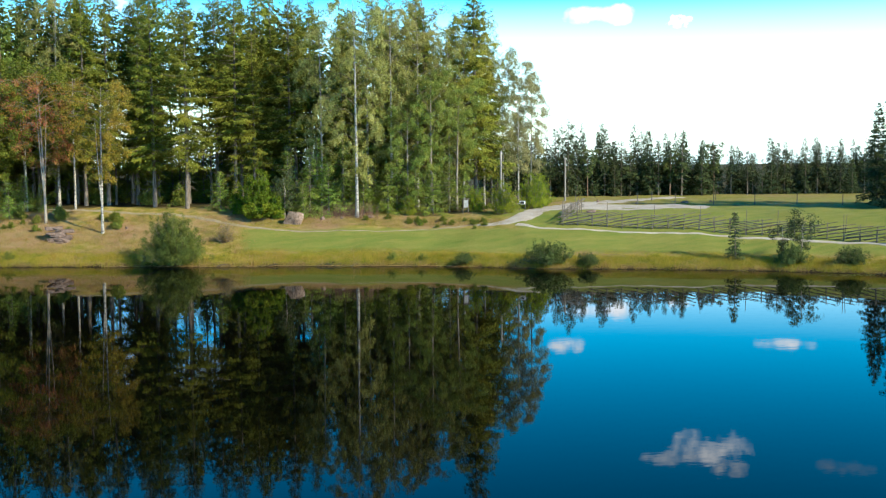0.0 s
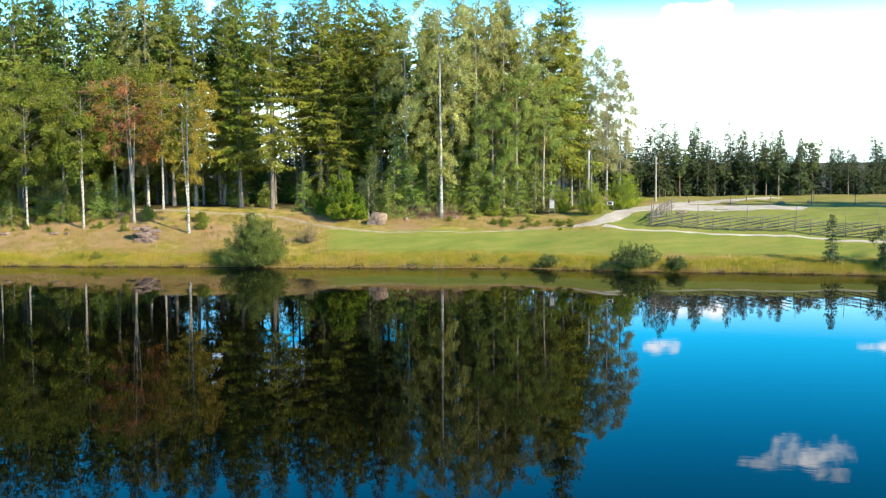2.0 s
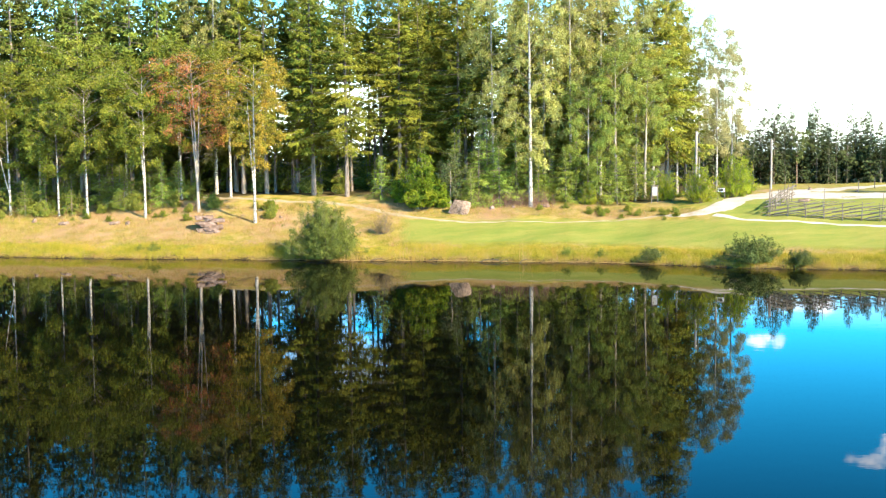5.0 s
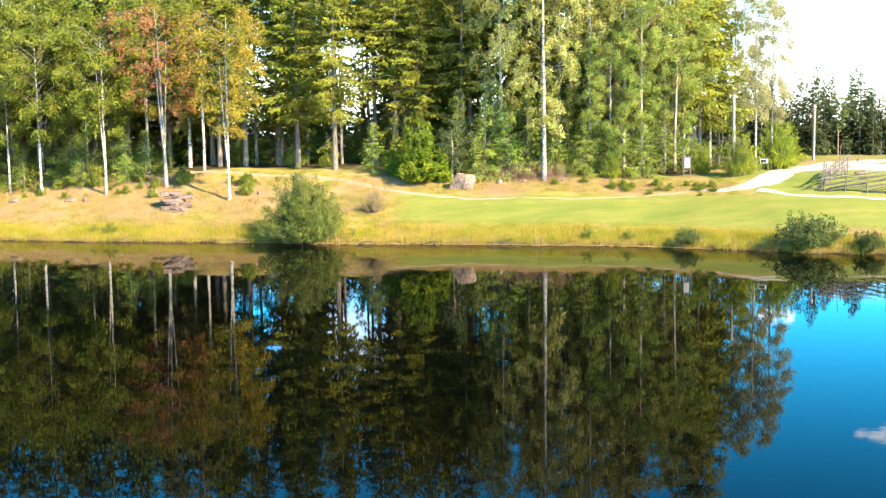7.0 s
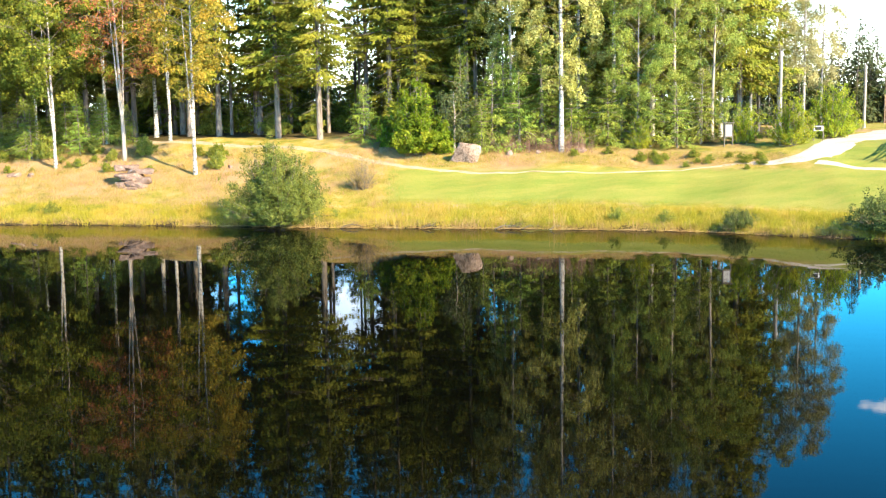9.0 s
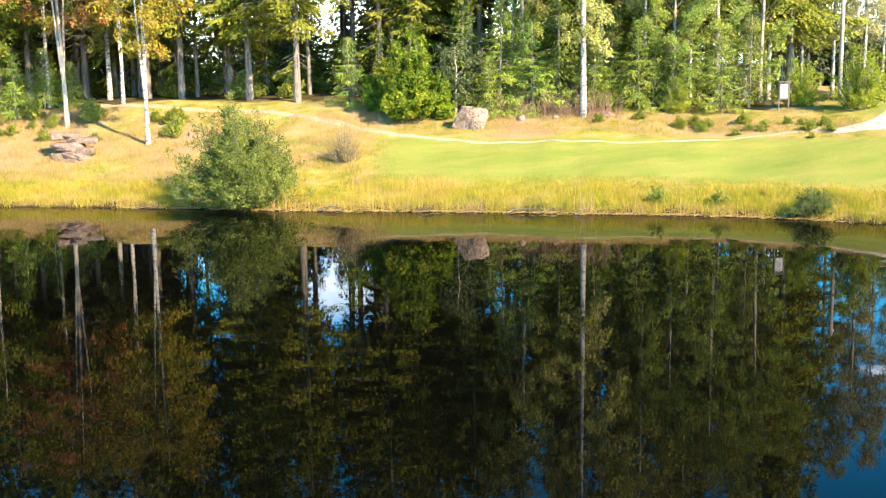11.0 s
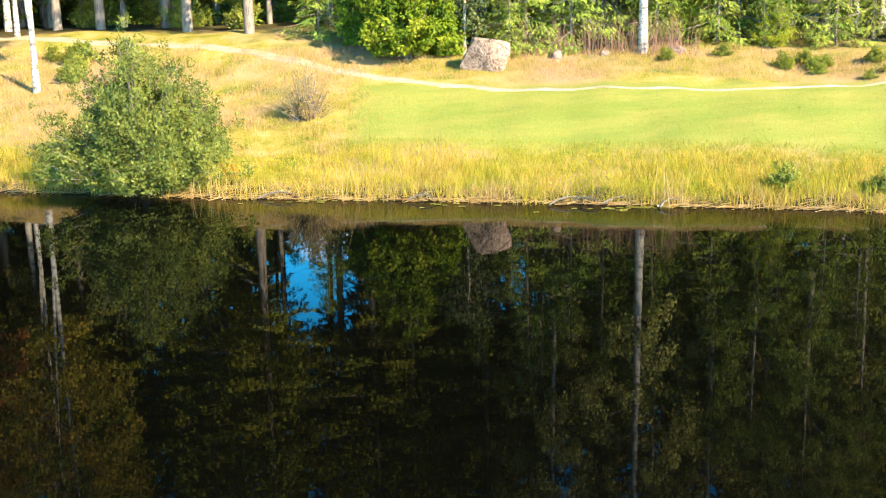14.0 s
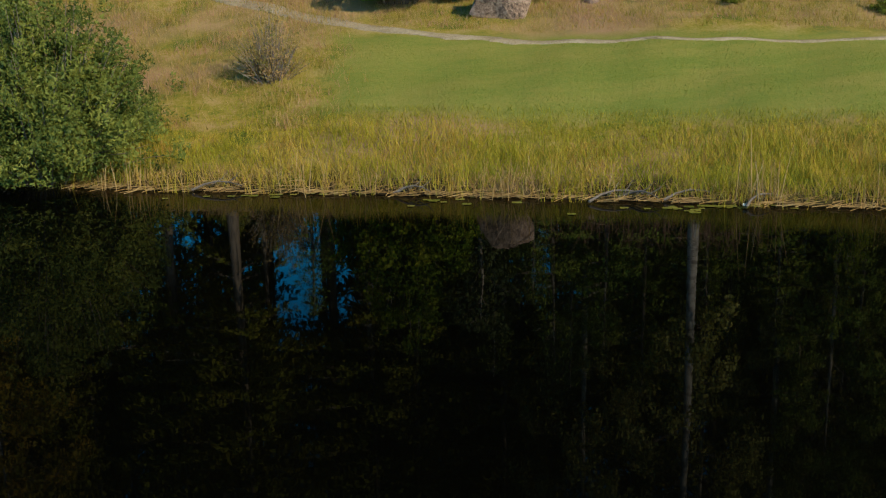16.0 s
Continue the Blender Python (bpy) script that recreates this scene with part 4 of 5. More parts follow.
GAP_SPRUCE = spruce_meshes("stem spruce", 25.0, 3.4, 35, 0.5, density=0.5, spray=0.5, girth=0.14)
for x, y, sc in ((-7.9, 141.0, 1.0), (-4.4, 136.5, 0.97), (6.6, 143.0, 1.0), (-19.5, 141.0, 1.0), (-9.6, 149.0, 1.05), (-6.8, 133.0, 0.95), (-3.2, 143.5, 1.02), (-5.6, 147.0, 0.98), (-12.4, 145.0, 1.0),
                 (-15.2, 134.5, 0.98), (-17.6, 138.5, 1.0), (-14.0, 141.5, 0.96), (-20.4, 146.5, 1.04), (8.4, 138.5, 0.98), (5.2, 148.0, 1.02), (8.8, 146.0, 1.0), (-10.6, 138.0, 1.0)):
    plant("spruce_tree", GAP_SPRUCE, "tall old spruce with a long bare dark stem", "tree", x, y, rw.uniform(0, 360), sc, "bare-stemmed spruces of the wood")

# undergrowth of the wood
low = 0
while low < 48:
    x, y = rw.uniform(-70, 28), rw.uniform(120, 160)
    s = float(inland(x, y))
    if s < np.interp(x, [-80, -30, -20, -8, 0, 10, 30], [16, 19, 24, 22, 19, 19, 24]) or s > 46 or (x + 12) ** 2 + (y - 128) ** 2 < 20:
        continue
    low += 1
    plant("young_spruce", LOW_SPRUCE[low % 2], "young spruce growing in the shade of the wood", "tree", x, y, rw.uniform(0, 360), rw.uniform(0.5, 1.0) * (0.7 if in_glade(x, y) else 1.0), "undergrowth of the wood")

for k in range(50):
    x = -54 + 1.35 * k + rw.uniform(-0.5, 0.5)
    y = float(shore(x)) + rw.uniform(29, 38)
    plant("young_spruce", LOW_SPRUCE[k % 2], "young spruce growing in the shade of the wood", "tree", x, y, rw.uniform(0, 360), rw.uniform(0.72, 0.95) * (1.4 if k % 2 else 1.0) * (0.7 if in_glade(x, y) else 1.0), "undergrowth of the wood")

for k in range(60):
    x = -85 + 1.85 * k + rw.uniform(-0.8, 0.8)
    y = float(shore(x)) + rw.uniform(40, 62)
    plant("young_spruce", LOW_SPRUCE[k % 2], "young spruce growing in the shade of the wood", "tree", x, y, rw.uniform(0, 360), rw.uniform(0.8, 1.25), "undergrowth of the wood")

for k, (x0, k0, w0) in enumerate(GLADES):
    for j in range(7):
        y = 149.5 + 1.6 * j + rw.uniform(-0.6, 0.6)
        x = x0 + k0 * (y - 130) + w0 * (-0.9 + 1.8 * ((j * 3) % 7) / 6) + rw.uniform(-0.5, 0.5)
        plant("young_spruce", LOW_SPRUCE[0], "young spruce growing in the shade of the wood", "tree", x, y, rw.uniform(0, 360), rw.uniform(1.05, 1.3), "undergrowth of the wood")


def joined_wood(name, label, places):
    """Many far trees, too small to tell apart, joined into one object."""
    vs, fs, n = [], [], 0
    for me, x, y, turn, sc in places:
        v = np.empty(len(me.vertices) * 3)
        me.vertices.foreach_get("co", v)
        v = v.reshape(-1, 3) * sc
        c, d = math.cos(turn), math.sin(turn)
        f = np.empty(len(me.loops), dtype=np.int32)
        me.loops.foreach_get("vertex_index", f)
        vs.append(np.column_stack([v[:, 0] * c - v[:, 1] * d + x, v[:, 0] * d + v[:, 1] * c + y, v[:, 2] + on_ground(x, y)]))
        fs.append(f.reshape(-1, 3) + n)
        n += len(v)
    return tagged(new(name, mesh_of(name, np.concatenate(vs), np.concatenate(fs), DARK_SPRUCE)), label, "trees", kind="stuff")


back_row = []
for k in range(64):
    x = -110 + 2.2 * k + rw.uniform(-0.8, 0.8)
    if x > 30 or rw.random() < 0.12:
        continue
    back_row.append((THICKET_SPRUCE[k % 2][2][1], x, float(shore(x)) + rw.uniform(62, 74), rw.uniform(0, 6.28), rw.uniform(0.9, 1.25)))
joined_wood("far_thicket", "dark spruce thicket closing the back of the wood", back_row)

# the far wood across the field
k = 0
for row in range(3):
    x = 35.0 + row
    while x < 150:
        y = 161 + row * 4.5 + rw.uniform(-2, 2) - 0.10 * max(0, x - 60)
        if rw.random() < (0.14 if row == 0 else 0.0):
            plant("pine_tree", FAR_PINE[k % 2], "pine with bare red stem at the far edge of the field", "tree", x, y, rw.uniform(0, 360), rw.uniform(0.6, 0.85), "far wood")
        else:
            plant("spruce_tree", FAR_SPRUCE[int(rw.integers(0, 3))], "dark spruce at the far edge of the field", "tree", x, y, rw.uniform(0, 360), rw.uniform(0.68, 1.08) * (0.76 if x > 70 else 0.97), "far wood")
        x += rw.uniform(0.9, 1.9) * (1 + 0.15 * row) * (1.0 if x < 110 else 1.6)
        k += 1

low_row = []
for k in range(70):
    x = 35 + 1.5 * k + rw.uniform(-0.8, 0.8)
    low_row.append((THICKET_SPRUCE[k % 2][2][1], x, 163.5 + rw.uniform(-2, 2) - 0.10 * max(0, x - 60), rw.uniform(0, 6.28), rw.uniform(0.45, 0.8)))
joined_wood("far_thicket", "low dark spruce thicket at the far edge of the field", low_row)

# tall trees on the bank to the east, their shade put into the needle colour
EAST_TREE = spruce_meshes("east spruce", 23.0, 5.0, 51, 0.02, DARK_SPRUCE, density=1.1, spray=0.46)
for x, y, sc, turn in ((70.3, 108.0, 1.0, 0), (75.0, 113.0, 1.1, 100), (73.5, 103.5, 1.0, 40), (69.6, 115.0, 0.5, 80), (66.8, 107.0, 0.28, 150)):
    plant("spruce_tree", EAST_TREE, "tall dense spruce, coloured dark as in shade, standing at the field's edge", "tree", x, y, turn, sc, "tall spruces on the east bank")

# ---------------------------------------------------------------- bushes
WILLOW = bush_meshes("willow", 6.9, 4.75, 61, WILLOW_LEAF, 108000, 0.12, stems=240, slim=0.85, peak=2.4, clump=0.8, tufts=6)
plant("willow_bush", WILLOW, "large round grey-green willow bush at the water's edge", "bush", -7.5, 107.8, 0, 1.0, sink=0.1)
LOW_WILLOW = bush_meshes("low willow", 5.2, 1.6, 62, LOW_WILLOW_LEAF, 15000, 0.12, stems=90, peak=3.2, deep=3.6, tufts=4)
for x, y, sc, turn in ((26.3, 97.0, 1.1, 0), (19.2, 100.6, 0.55, 40), (29.5, 95.6, 0.6, 100), (46.2, 90.0, 0.9, 70), (50.5, 87.3, 0.8, 20)):
    plant("willow_bush", LOW_WILLOW, "low dark willow bush among the reeds", "bush", x, y, turn, sc, "low willows on the shore")
GREEN_BUSH = bush_meshes("green bush", 4.6, 4.6, 63, HAZEL_LEAF, 30000, 0.17, stems=120, peak=2.6, clump=0.85, slim=1.25, stand=-0.1)
plant("hazel_bush", GREEN_BUSH, "broad deep-green hazel bush beside the footpath", "bush", 0.9, 121.0, 0, 1.08)
SIDE_HAZEL = bush_meshes("side hazel", 3.2, 2.8, 67, HAZEL_LEAF, 10000, 0.16, stems=55, peak=3.0, clump=0.9, slim=1.25, stand=-0.1)
for x, y, sc in ((2.7, 120.8, 0.8), (-1.3, 122.6, 0.8)):
    plant("hazel_bush", SIDE_HAZEL, "lower deep-green hazel bush beside the footpath", "bush", x, y, rw.uniform(0, 360), sc, "hazels by the footpath")
BRIGHT_BUSH = bush_meshes("bright bush", 4.0, 3.6, 64, BRIGHT_LEAF, 12000, 0.115, stems=80, peak=2.6, clump=0.8)
for x, y, sc, turn, w in ((26.6, 116.2, 1.0, 0, 0), (31.3, 122.0, 1.15, 60, 1), (33.0, 124.5, 1.0, 160, 1), (14.4, 122.0, 0.8, 100, 1), (12.9, 121.8, 0.65, 210, 1), (24.2, 119.0, 0.8, 300, 0), (16.8, 119.6, 0.62, 20, 1), (94, 140, 1.2, 30, 1)):
    plant("sallow_bush", BRIGHT_BUSH, "bright yellow-green sallow bush at the edge of the wood", "bush", x, y, turn, sc, "bushes at the edge of the wood")
for x, y, h in ((42.3, 92.6, 4.4),):
    plant("young_spruce", spruce_meshes("lone spruce", h, 0.9, 65, 0.03, DARK_SPRUCE, density=1.6, spray=0.3, gap=0.26), "slim dark young spruce standing alone on the shore", "tree", x, y, 0)
# leaves borrow the dark needle colour to look shaded
SAPLING = broadleaf_meshes("sapling", 4.0, 1.1, 66, 0.15, DARK_SPRUCE, GREY_BARK, 2400, 0.14, 0.2, limbs_n=14)
for x, y, sc in ((47.6, 90.6, 0.95), (46.0, 90.9, 0.75), (3.6, 120.9, 1.1)):
    plant("sapling", SAPLING, "thin open sapling with sparse leaves", "tree", x, y, rw.uniform(0, 360), sc, "saplings")


# ---------------------------------------------------------------- grass
def blades(name, x, y, tall, wide, material, label, lean=0.25, r=rng):
    """Pointed blades of grass, rooted in the ground."""
    n = len(x)
    z = height(x, y) - 0.03
    z = np.where(inland(x, y) < 0, -0.25, z)
    a = r.uniform(0, math.pi, n)
    b = np.column_stack([np.cos(a), np.sin(a), np.zeros(n)]) * (wide * 0.5)[:, None]
    tip = np.column_stack([x + r.normal(0, lean, n) * tall, y + r.normal(0, lean, n) * tall, z + tall])
    root = np.column_stack([x, y, z])
    v = np.stack([root - b, root + b, tip], 1).reshape(-1, 3)
    f = np.arange(3 * n).reshape(n, 3)
    return tagged(new(name, mesh_of(name, v, f, material)), label, "grass", kind="stuff")


def scatter(n, x0, x1, s0, s1, r, power=1.0):
    x = r.uniform(x0, x1, n)
    s = s0 + (s1 - s0) * r.uniform(0, 1, n) ** power
    return x, shore(x) + s * 1.03


r = np.random.default_rng(5)
x, y = scatter(92000, -42, 58, 0.0, 4.5, r)
patch = 0.62 + 0.3 * np.sin(x * 0.9 + 2 * np.sin(y * 0.7)) * np.sin(x * 0.23 + y) + 0.25 * np.sin(x * 2.3 + 1.7 * np.sin(x * 0.61 + y)) * np.sin(y * 2.9 + x)
blades("reed_grass", x, y, r.uniform(0.25, 0.75, len(x)) * patch * (1 - 0.6 * smooth01((inland(x, y) - 2.2) / 2)), r.uniform(0.012, 0.028, len(x)), REED, "tall yellow-green grass on the shore", 0.38, r)
x, y = scatter(74000, -44, 58, 0.3, 5.2, r)
keep = (x > 8) | (np.sin(x * 0.45 + 1.2 * np.sin(y * 0.8)) + r.normal(0, 0.5, len(x)) > -0.3)
x, y = x[keep], y[keep]
blades("sedge", x, y, r.uniform(0.12, 0.5, len(x)) * (1 - 0.5 * smooth01((inland(x, y) - 2.2) / 2)), r.uniform(0.012, 0.028, len(x)), SEDGE, "green sedge on the shore", 0.4, r)
x, y = scatter(34000, -42, 58, -0.55, 0.6, r)
tufty = np.sin(x * 1.7 + 1.5 * np.sin(x * 0.53)) + 0.7 * np.sin(x * 4.1 + 0.8) + r.normal(0, 0.7, len(x))
keep = inland(x, y) > -0.28 - 0.16 * tufty + 0.25
x, y, tufty = x[keep], y[keep], tufty[keep]
blades("dry_reeds", x, y, r.uniform(0.08, 0.38, len(x)) * np.clip(0.8 + 0.35 * tufty, 0.35, 1.7), r.uniform(0.012, 0.024, len(x)), STRAW, "pale dry reed stubble at the waterline", 0.6, r)
x, y = scatter(7000, -42, 58, -0.5, 0.3, r)
tufty = np.sin(x * 2.3 + 1.9 * np.sin(x * 0.37)) + r.normal(0, 0.5, len(x))
x, y = x[tufty > 0.45], y[tufty > 0.45]
blades("reed_tufts", x, y, r.uniform(0.35, 1.0, len(x)), r.uniform(0.014, 0.026, len(x)), REED, "tufts of yellow-green reed standing in the shallows", 0.16, r)
# straw washed up along the edge
s = Soup()
for k in range(900):
    x = r.uniform(-14, 20)
    y = float(shore(x)) + r.normal(-0.05, 0.16)
    a, ln = r.normal(0, 0.7), r.uniform(0.2, 0.7)
    z = max(0.012, float(height(x, y))) + r.uniform(0.0, 0.06)
    s.tube([(x - ln / 2 * math.cos(a), y - ln / 2 * math.sin(a), z), (x + ln / 2 * math.cos(a), y + ln / 2 * math.sin(a), z + r.uniform(0, 0.08))], [0.010, 0.006], 3, False)
tagged(new("washed_up_straw", s.mesh("washed-up straw", STRAW)), "pale broken straw washed up along the shore", "straw", kind="stuff")
x, y = scatter(110000, -46, 0.5, 3.6, 15.5, r)
keep = (x + r.normal(0, 0.5, len(x)) < -0.8) & (np.sin(x * 0.8 + 2.0 * np.sin(y * 0.5)) * np.sin(y * 0.9 + x * 0.3) + r.normal(0, 0.45, len(x)) > -0.42)
x, y = x[keep], y[keep]
blades("meadow_grass", x, y, r.uniform(0.1, 0.36, len(x)) * (1 + 0.5 * np.sin(x * 1.9 + 2 * np.sin(y * 1.1)) * np.sin(y * 1.6 + x * 0.7)), r.uniform(0.012, 0.026, len(x)), MEADOW, "dry orange and yellow meadow grass on the slope", 0.35, r)
x, y = scatter(60000, 0.0, 27.5, 11.3, 17.0, r)
keep = (inland(x, y) > 11.6 + r.exponential(0.5, len(x))) & (x < 26.5 - r.exponential(0.8, len(x)) - 0.5 * np.abs(inland(x, y) - 14)) & (np.sin(x * 1.3 + y) + r.normal(0, 1, len(x)) > -0.9)
x, y = x[keep], y[keep]
blades("meadow_grass", x, y, r.uniform(0.06, 0.24, len(x)), r.uniform(0.012, 0.026, len(x)), MEADOW, "dry grass verge before the wood", 0.35, r)
x, y = scatter(36000, -1.6, 30, 4.2, 11.2, r)
keep = x + r.normal(0, 0.3, len(x)) > -1.0
x, y = x[keep], y[keep]
blades("lawn_grass", x, y, r.uniform(0.03, 0.09, len(x)), r.uniform(0.012, 0.024, len(x)), LAWN_BLADE, "short mown lawn grass", 0.5, r)


# ---------------------------------------------------------------- shrubs of the bank and the wood's edge
SHRUB = bush_meshes("shrub", 2.6, 2.2, 71, GREEN_LEAF, 4500, 0.18, stems=34, peak=2.0)
FERN = bush_meshes("low shrub", 1.7, 1.0, 72, OLIVE_LEAF, 2200, 0.10, stems=26)
rs = np.random.default_rng(31)
THICKET = bush_meshes("thicket", 4.2, 2.4, 75, GREEN_LEAF, 5000, 0.18, stems=44, peak=2.8, deep=2.4)
for x, y, sc, wide in ((-24.4, 126.2, 0.6, 0), (-22.4, 124.2, 0.55, 0), (-20.2, 125.0, 0.7, 0), (-13.8, 121.2, 0.6, 0), (-28.4, 126.6, 0.7, 1), (-32.0, 129.0, 0.9, 1), (-36.5, 129.8, 1.0, 1), (-41.0, 131.5, 1.1, 1), (-45.5, 131.5, 1.2, 1),
                       (-29.0, 133.5, 1.0, 0), (-24.8, 133.0, 0.9, 1), (-49.5, 131.0, 1.1, 1), (-17.0, 134.5, 0.9, 0), (-33.6, 126.9, 0.45, 0), (-38.4, 127.6, 0.6, 1), (-7.5, 129.5, 0.8, 0), (-53.0, 133.0, 1.3, 1), (-43.0, 128.0, 0.7, 0), (-11.5, 133.0, 0.7, 1)):
    plant("green_shrub", THICKET if wide else SHRUB, "leafy green shrub on the wooded bank", "bush", x, y, rs.uniform(-25, 25) + (180 if rs.random() < 0.5 else 0), sc * rs.uniform(0.85, 1.15), "shrubs on the bank")
for x, y, k, sc in ((-25.6, 126.4, 0, 0.75), (-29.6, 127.0, 1, 0.95), (-24.4, 128.6, 1, 0.9), (-35.2, 127.6, 1, 0.95), (-38.4, 129.4, 0, 0.85), (-31.2, 128.6, 0, 0.85), (-42.6, 130.6, 0, 1.0), (-22.6, 128.8, 1, 0.7), (-40.2, 128.2, 1, 0.8), (-33.0, 130.0, 0, 0.9), (-27.6, 129.4, 0, 0.8)):
    plant("young_spruce", SMALL_SPRUCE[k], "young blue-green spruce under the bank's birches", "tree", x, y, rs.uniform(0, 360), sc, "young spruces on the bank")
LOW_GREEN = bush_meshes("low green shrub", 2.0, 1.1, 76, OLIVE_LEAF, 1800, 0.13, stems=22, peak=2.0)
for k in range(20):
    x = rs.uniform(-48, -11)
    plant("low_shrub", LOW_GREEN, "low olive-green shrub at the foot of the trees", "bush", x, float(shore(x)) + rs.uniform(10.5, 14.5) * 1.04, rs.uniform(0, 360), rs.uniform(0.5, 1.0), "low shrubs on the slope")
for k in range(34):
    x = rs.uniform(11.5, 24.0) if k < 26 else rs.uniform(-48, -24)
    s = rs.uniform(12.6, 15.6) if k < 26 else rs.uniform(10.5, 13.5)
    plant("low_shrub", FERN, "low olive-green shrub in the dry verge grass", "bush", x, float(shore(x)) + s * 1.05, rs.uniform(0, 360), rs.uniform(0.3, 0.7), "low shrubs in the verge")
HEATH = bush_meshes("dry bush", 2.7, 2.0, 73, DRY_LEAF, 5200, 0.075, stems=130, peak=2.0, clump=0.7, slim=0.8)
plant("dry_bush", [(n, me) for n, me in HEATH], "twiggy dry brown bush on the grassy slope", "bush", -2.6, 113.5, 0)
TUFT = bush_meshes("tuft", 1.6, 0.9, 74, GREEN_LEAF, 2200, 0.10, stems=26)
for x, y, sc in ((-23.2, 112.6, 1.0), (12.9, 103.8, 0.9), (15.6, 102.9, 0.8), (-24.6, 113.2, 0.6)):
    plant("willow_bush", TUFT, "small grey-green willow tuft in the shore grass", "bush", x, y, rs.uniform(0, 360), sc, "low willows on the shore")


# ---------------------------------------------------------------- stones
def rock_mesh(name, size, seed, rough=0.06, material=ROCK, boxy=1.0):
    """A broken block: the hull of scattered corners, cut finer and worn."""
    r = np.random.default_rng(seed)
    bm = bmesh.new()
    d = unit(17, r)
    d = np.sign(d) * np.abs(d) ** boxy
    for p in d * r.uniform(0.82, 1.0, (17, 1)):
        bm.verts.new(p * np.array(size) * 0.5)
    hull = bmesh.ops.convex_hull(bm, input=bm.verts)
    bmesh.ops.delete(bm, geom=[g for g in hull["geom_interior"] if isinstance(g, bmesh.types.BMVert)], context="VERTS")
    bmesh.ops.bevel(bm, geom=bm.edges[:], offset=0.04 * max(size), segments=1, affect="EDGES", clamp_overlap=True)
    bmesh.ops.subdivide_edges(bm, edges=bm.edges[:], cuts=2, use_grid_fill=True)
    for v in bm.verts:
        v.co += v.normal * rough * max(size) * (noise.noise(v.co * 2.2 + Vector((seed, 0, 0))) + 0.5 * noise.noise(v.co * 6))
    return bm_mesh(name, bm, material)


def stone(name, label, me, x, y, turn=0.0, sink=0.0, tilt=0.0, group=""):
    ob = new(name, me)
    ob.matrix_basis = Matrix.Translation((x, y, on_ground(x, y, sink))) @ Matrix.Rotation(radians(turn), 4, "Z") @ Matrix.Rotation(radians(tilt), 4, "Y")
    return tagged(ob, label, "rock", group)


stone("boulder", "angular pinkish granite boulder beside the footpath", rock_mesh("boulder", (2.1, 1.7, 1.9), 14, 0.05, BOULDER, 0.45), 4.42, 118.5, 20, 0.4, 14)
SMALL_ROCK = [rock_mesh("stone a", (1.6, 1.1, 0.7), 8), rock_mesh("stone b", (1.1, 0.9, 0.6), 9), rock_mesh("stone c", (0.7, 0.55, 0.45), 10)]
for k, (x, y, turn) in enumerate(((-29.6, 123.2, 10), (-28.2, 122.7, 60), (-13.0, 121.3, 80), (-35.0, 124.5, 0), (-38.5, 126.0, 40),
                                  (9.6, 119.4, 20), (12.6, 119.3, 80), (7.6, 119.6, 0), (47.0, 131.0, 0), (52.0, 128.0, 50), (44.0, 137.0, 0), (58.0, 134.0, 0), (35.6, 113.5, 20))):
    stone("stone", "weathered pink-grey stone lying in the grass", SMALL_ROCK[k % 3], x, y, turn, 0.02, 0, "stones in the grass")

outcrop = thing("rock_outcrop", "cracked layered rock outcrop on the grassy bank", "rock", Matrix.Translation((-19.3, 118.4, on_ground(-19.3, 118.0, -0.2))) @ Matrix.Scale(0.88, 4))
for layer in range(6):
    total, cut = 2.6 - 0.16 * layer, rs.uniform(0.3, 0.7)
    for side, share in ((-1, cut), (1, 1 - cut)):
        w = total * share
        cx = -total / 2 + (w / 2 if side < 0 else total - w / 2) + 0.12 * layer * (-1) ** layer
        me = rock_mesh("slab", (w * 1.25 + 0.2, 1.7 - 0.1 * layer, 0.62), 40 + 2 * layer + (side > 0), 0.035, PALE_ROCK, 0.42)
        part("slab", me, outcrop, m=pose(cx, 0.2 * layer - 0.4 + rs.uniform(-0.12, 0.12), 0.1 + 0.33 * layer, rs.uniform(-5, 5), rs.uniform(-6, 6), rs.uniform(-9, 9)))


# ---------------------------------------------------------------- poles, boards and the fence
def rod(name, a, b, r0, r1, material, sides=8, rings=4, bend=0.0):
    s = Soup()
    u = np.linspace(0, 1, rings)
    a, b = np.array(a, float), np.array(b, float)
    pts = a + (b - a) * u[:, None] + np.array([bend, bend * 0.5, 0]) * np.sin(u * math.pi)[:, None]
    s.tube(pts, r0 + (r1 - r0) * u, sides)
    return s.mesh(name, material, True)


def block(name, size, material, bevel=0.01, at=(0, 0, 0)):
    bm = bmesh.new()
    bmesh.ops.create_cube(bm, size=1)
    bmesh.ops.transform(bm, matrix=Matrix.Translation(at) @ Matrix.Diagonal((*size, 1)), verts=bm.verts)
    bmesh.ops.bevel(bm, geom=bm.edges[:], offset=bevel, segments=2, affect="EDGES")
    return bm_mesh(name, bm, material)


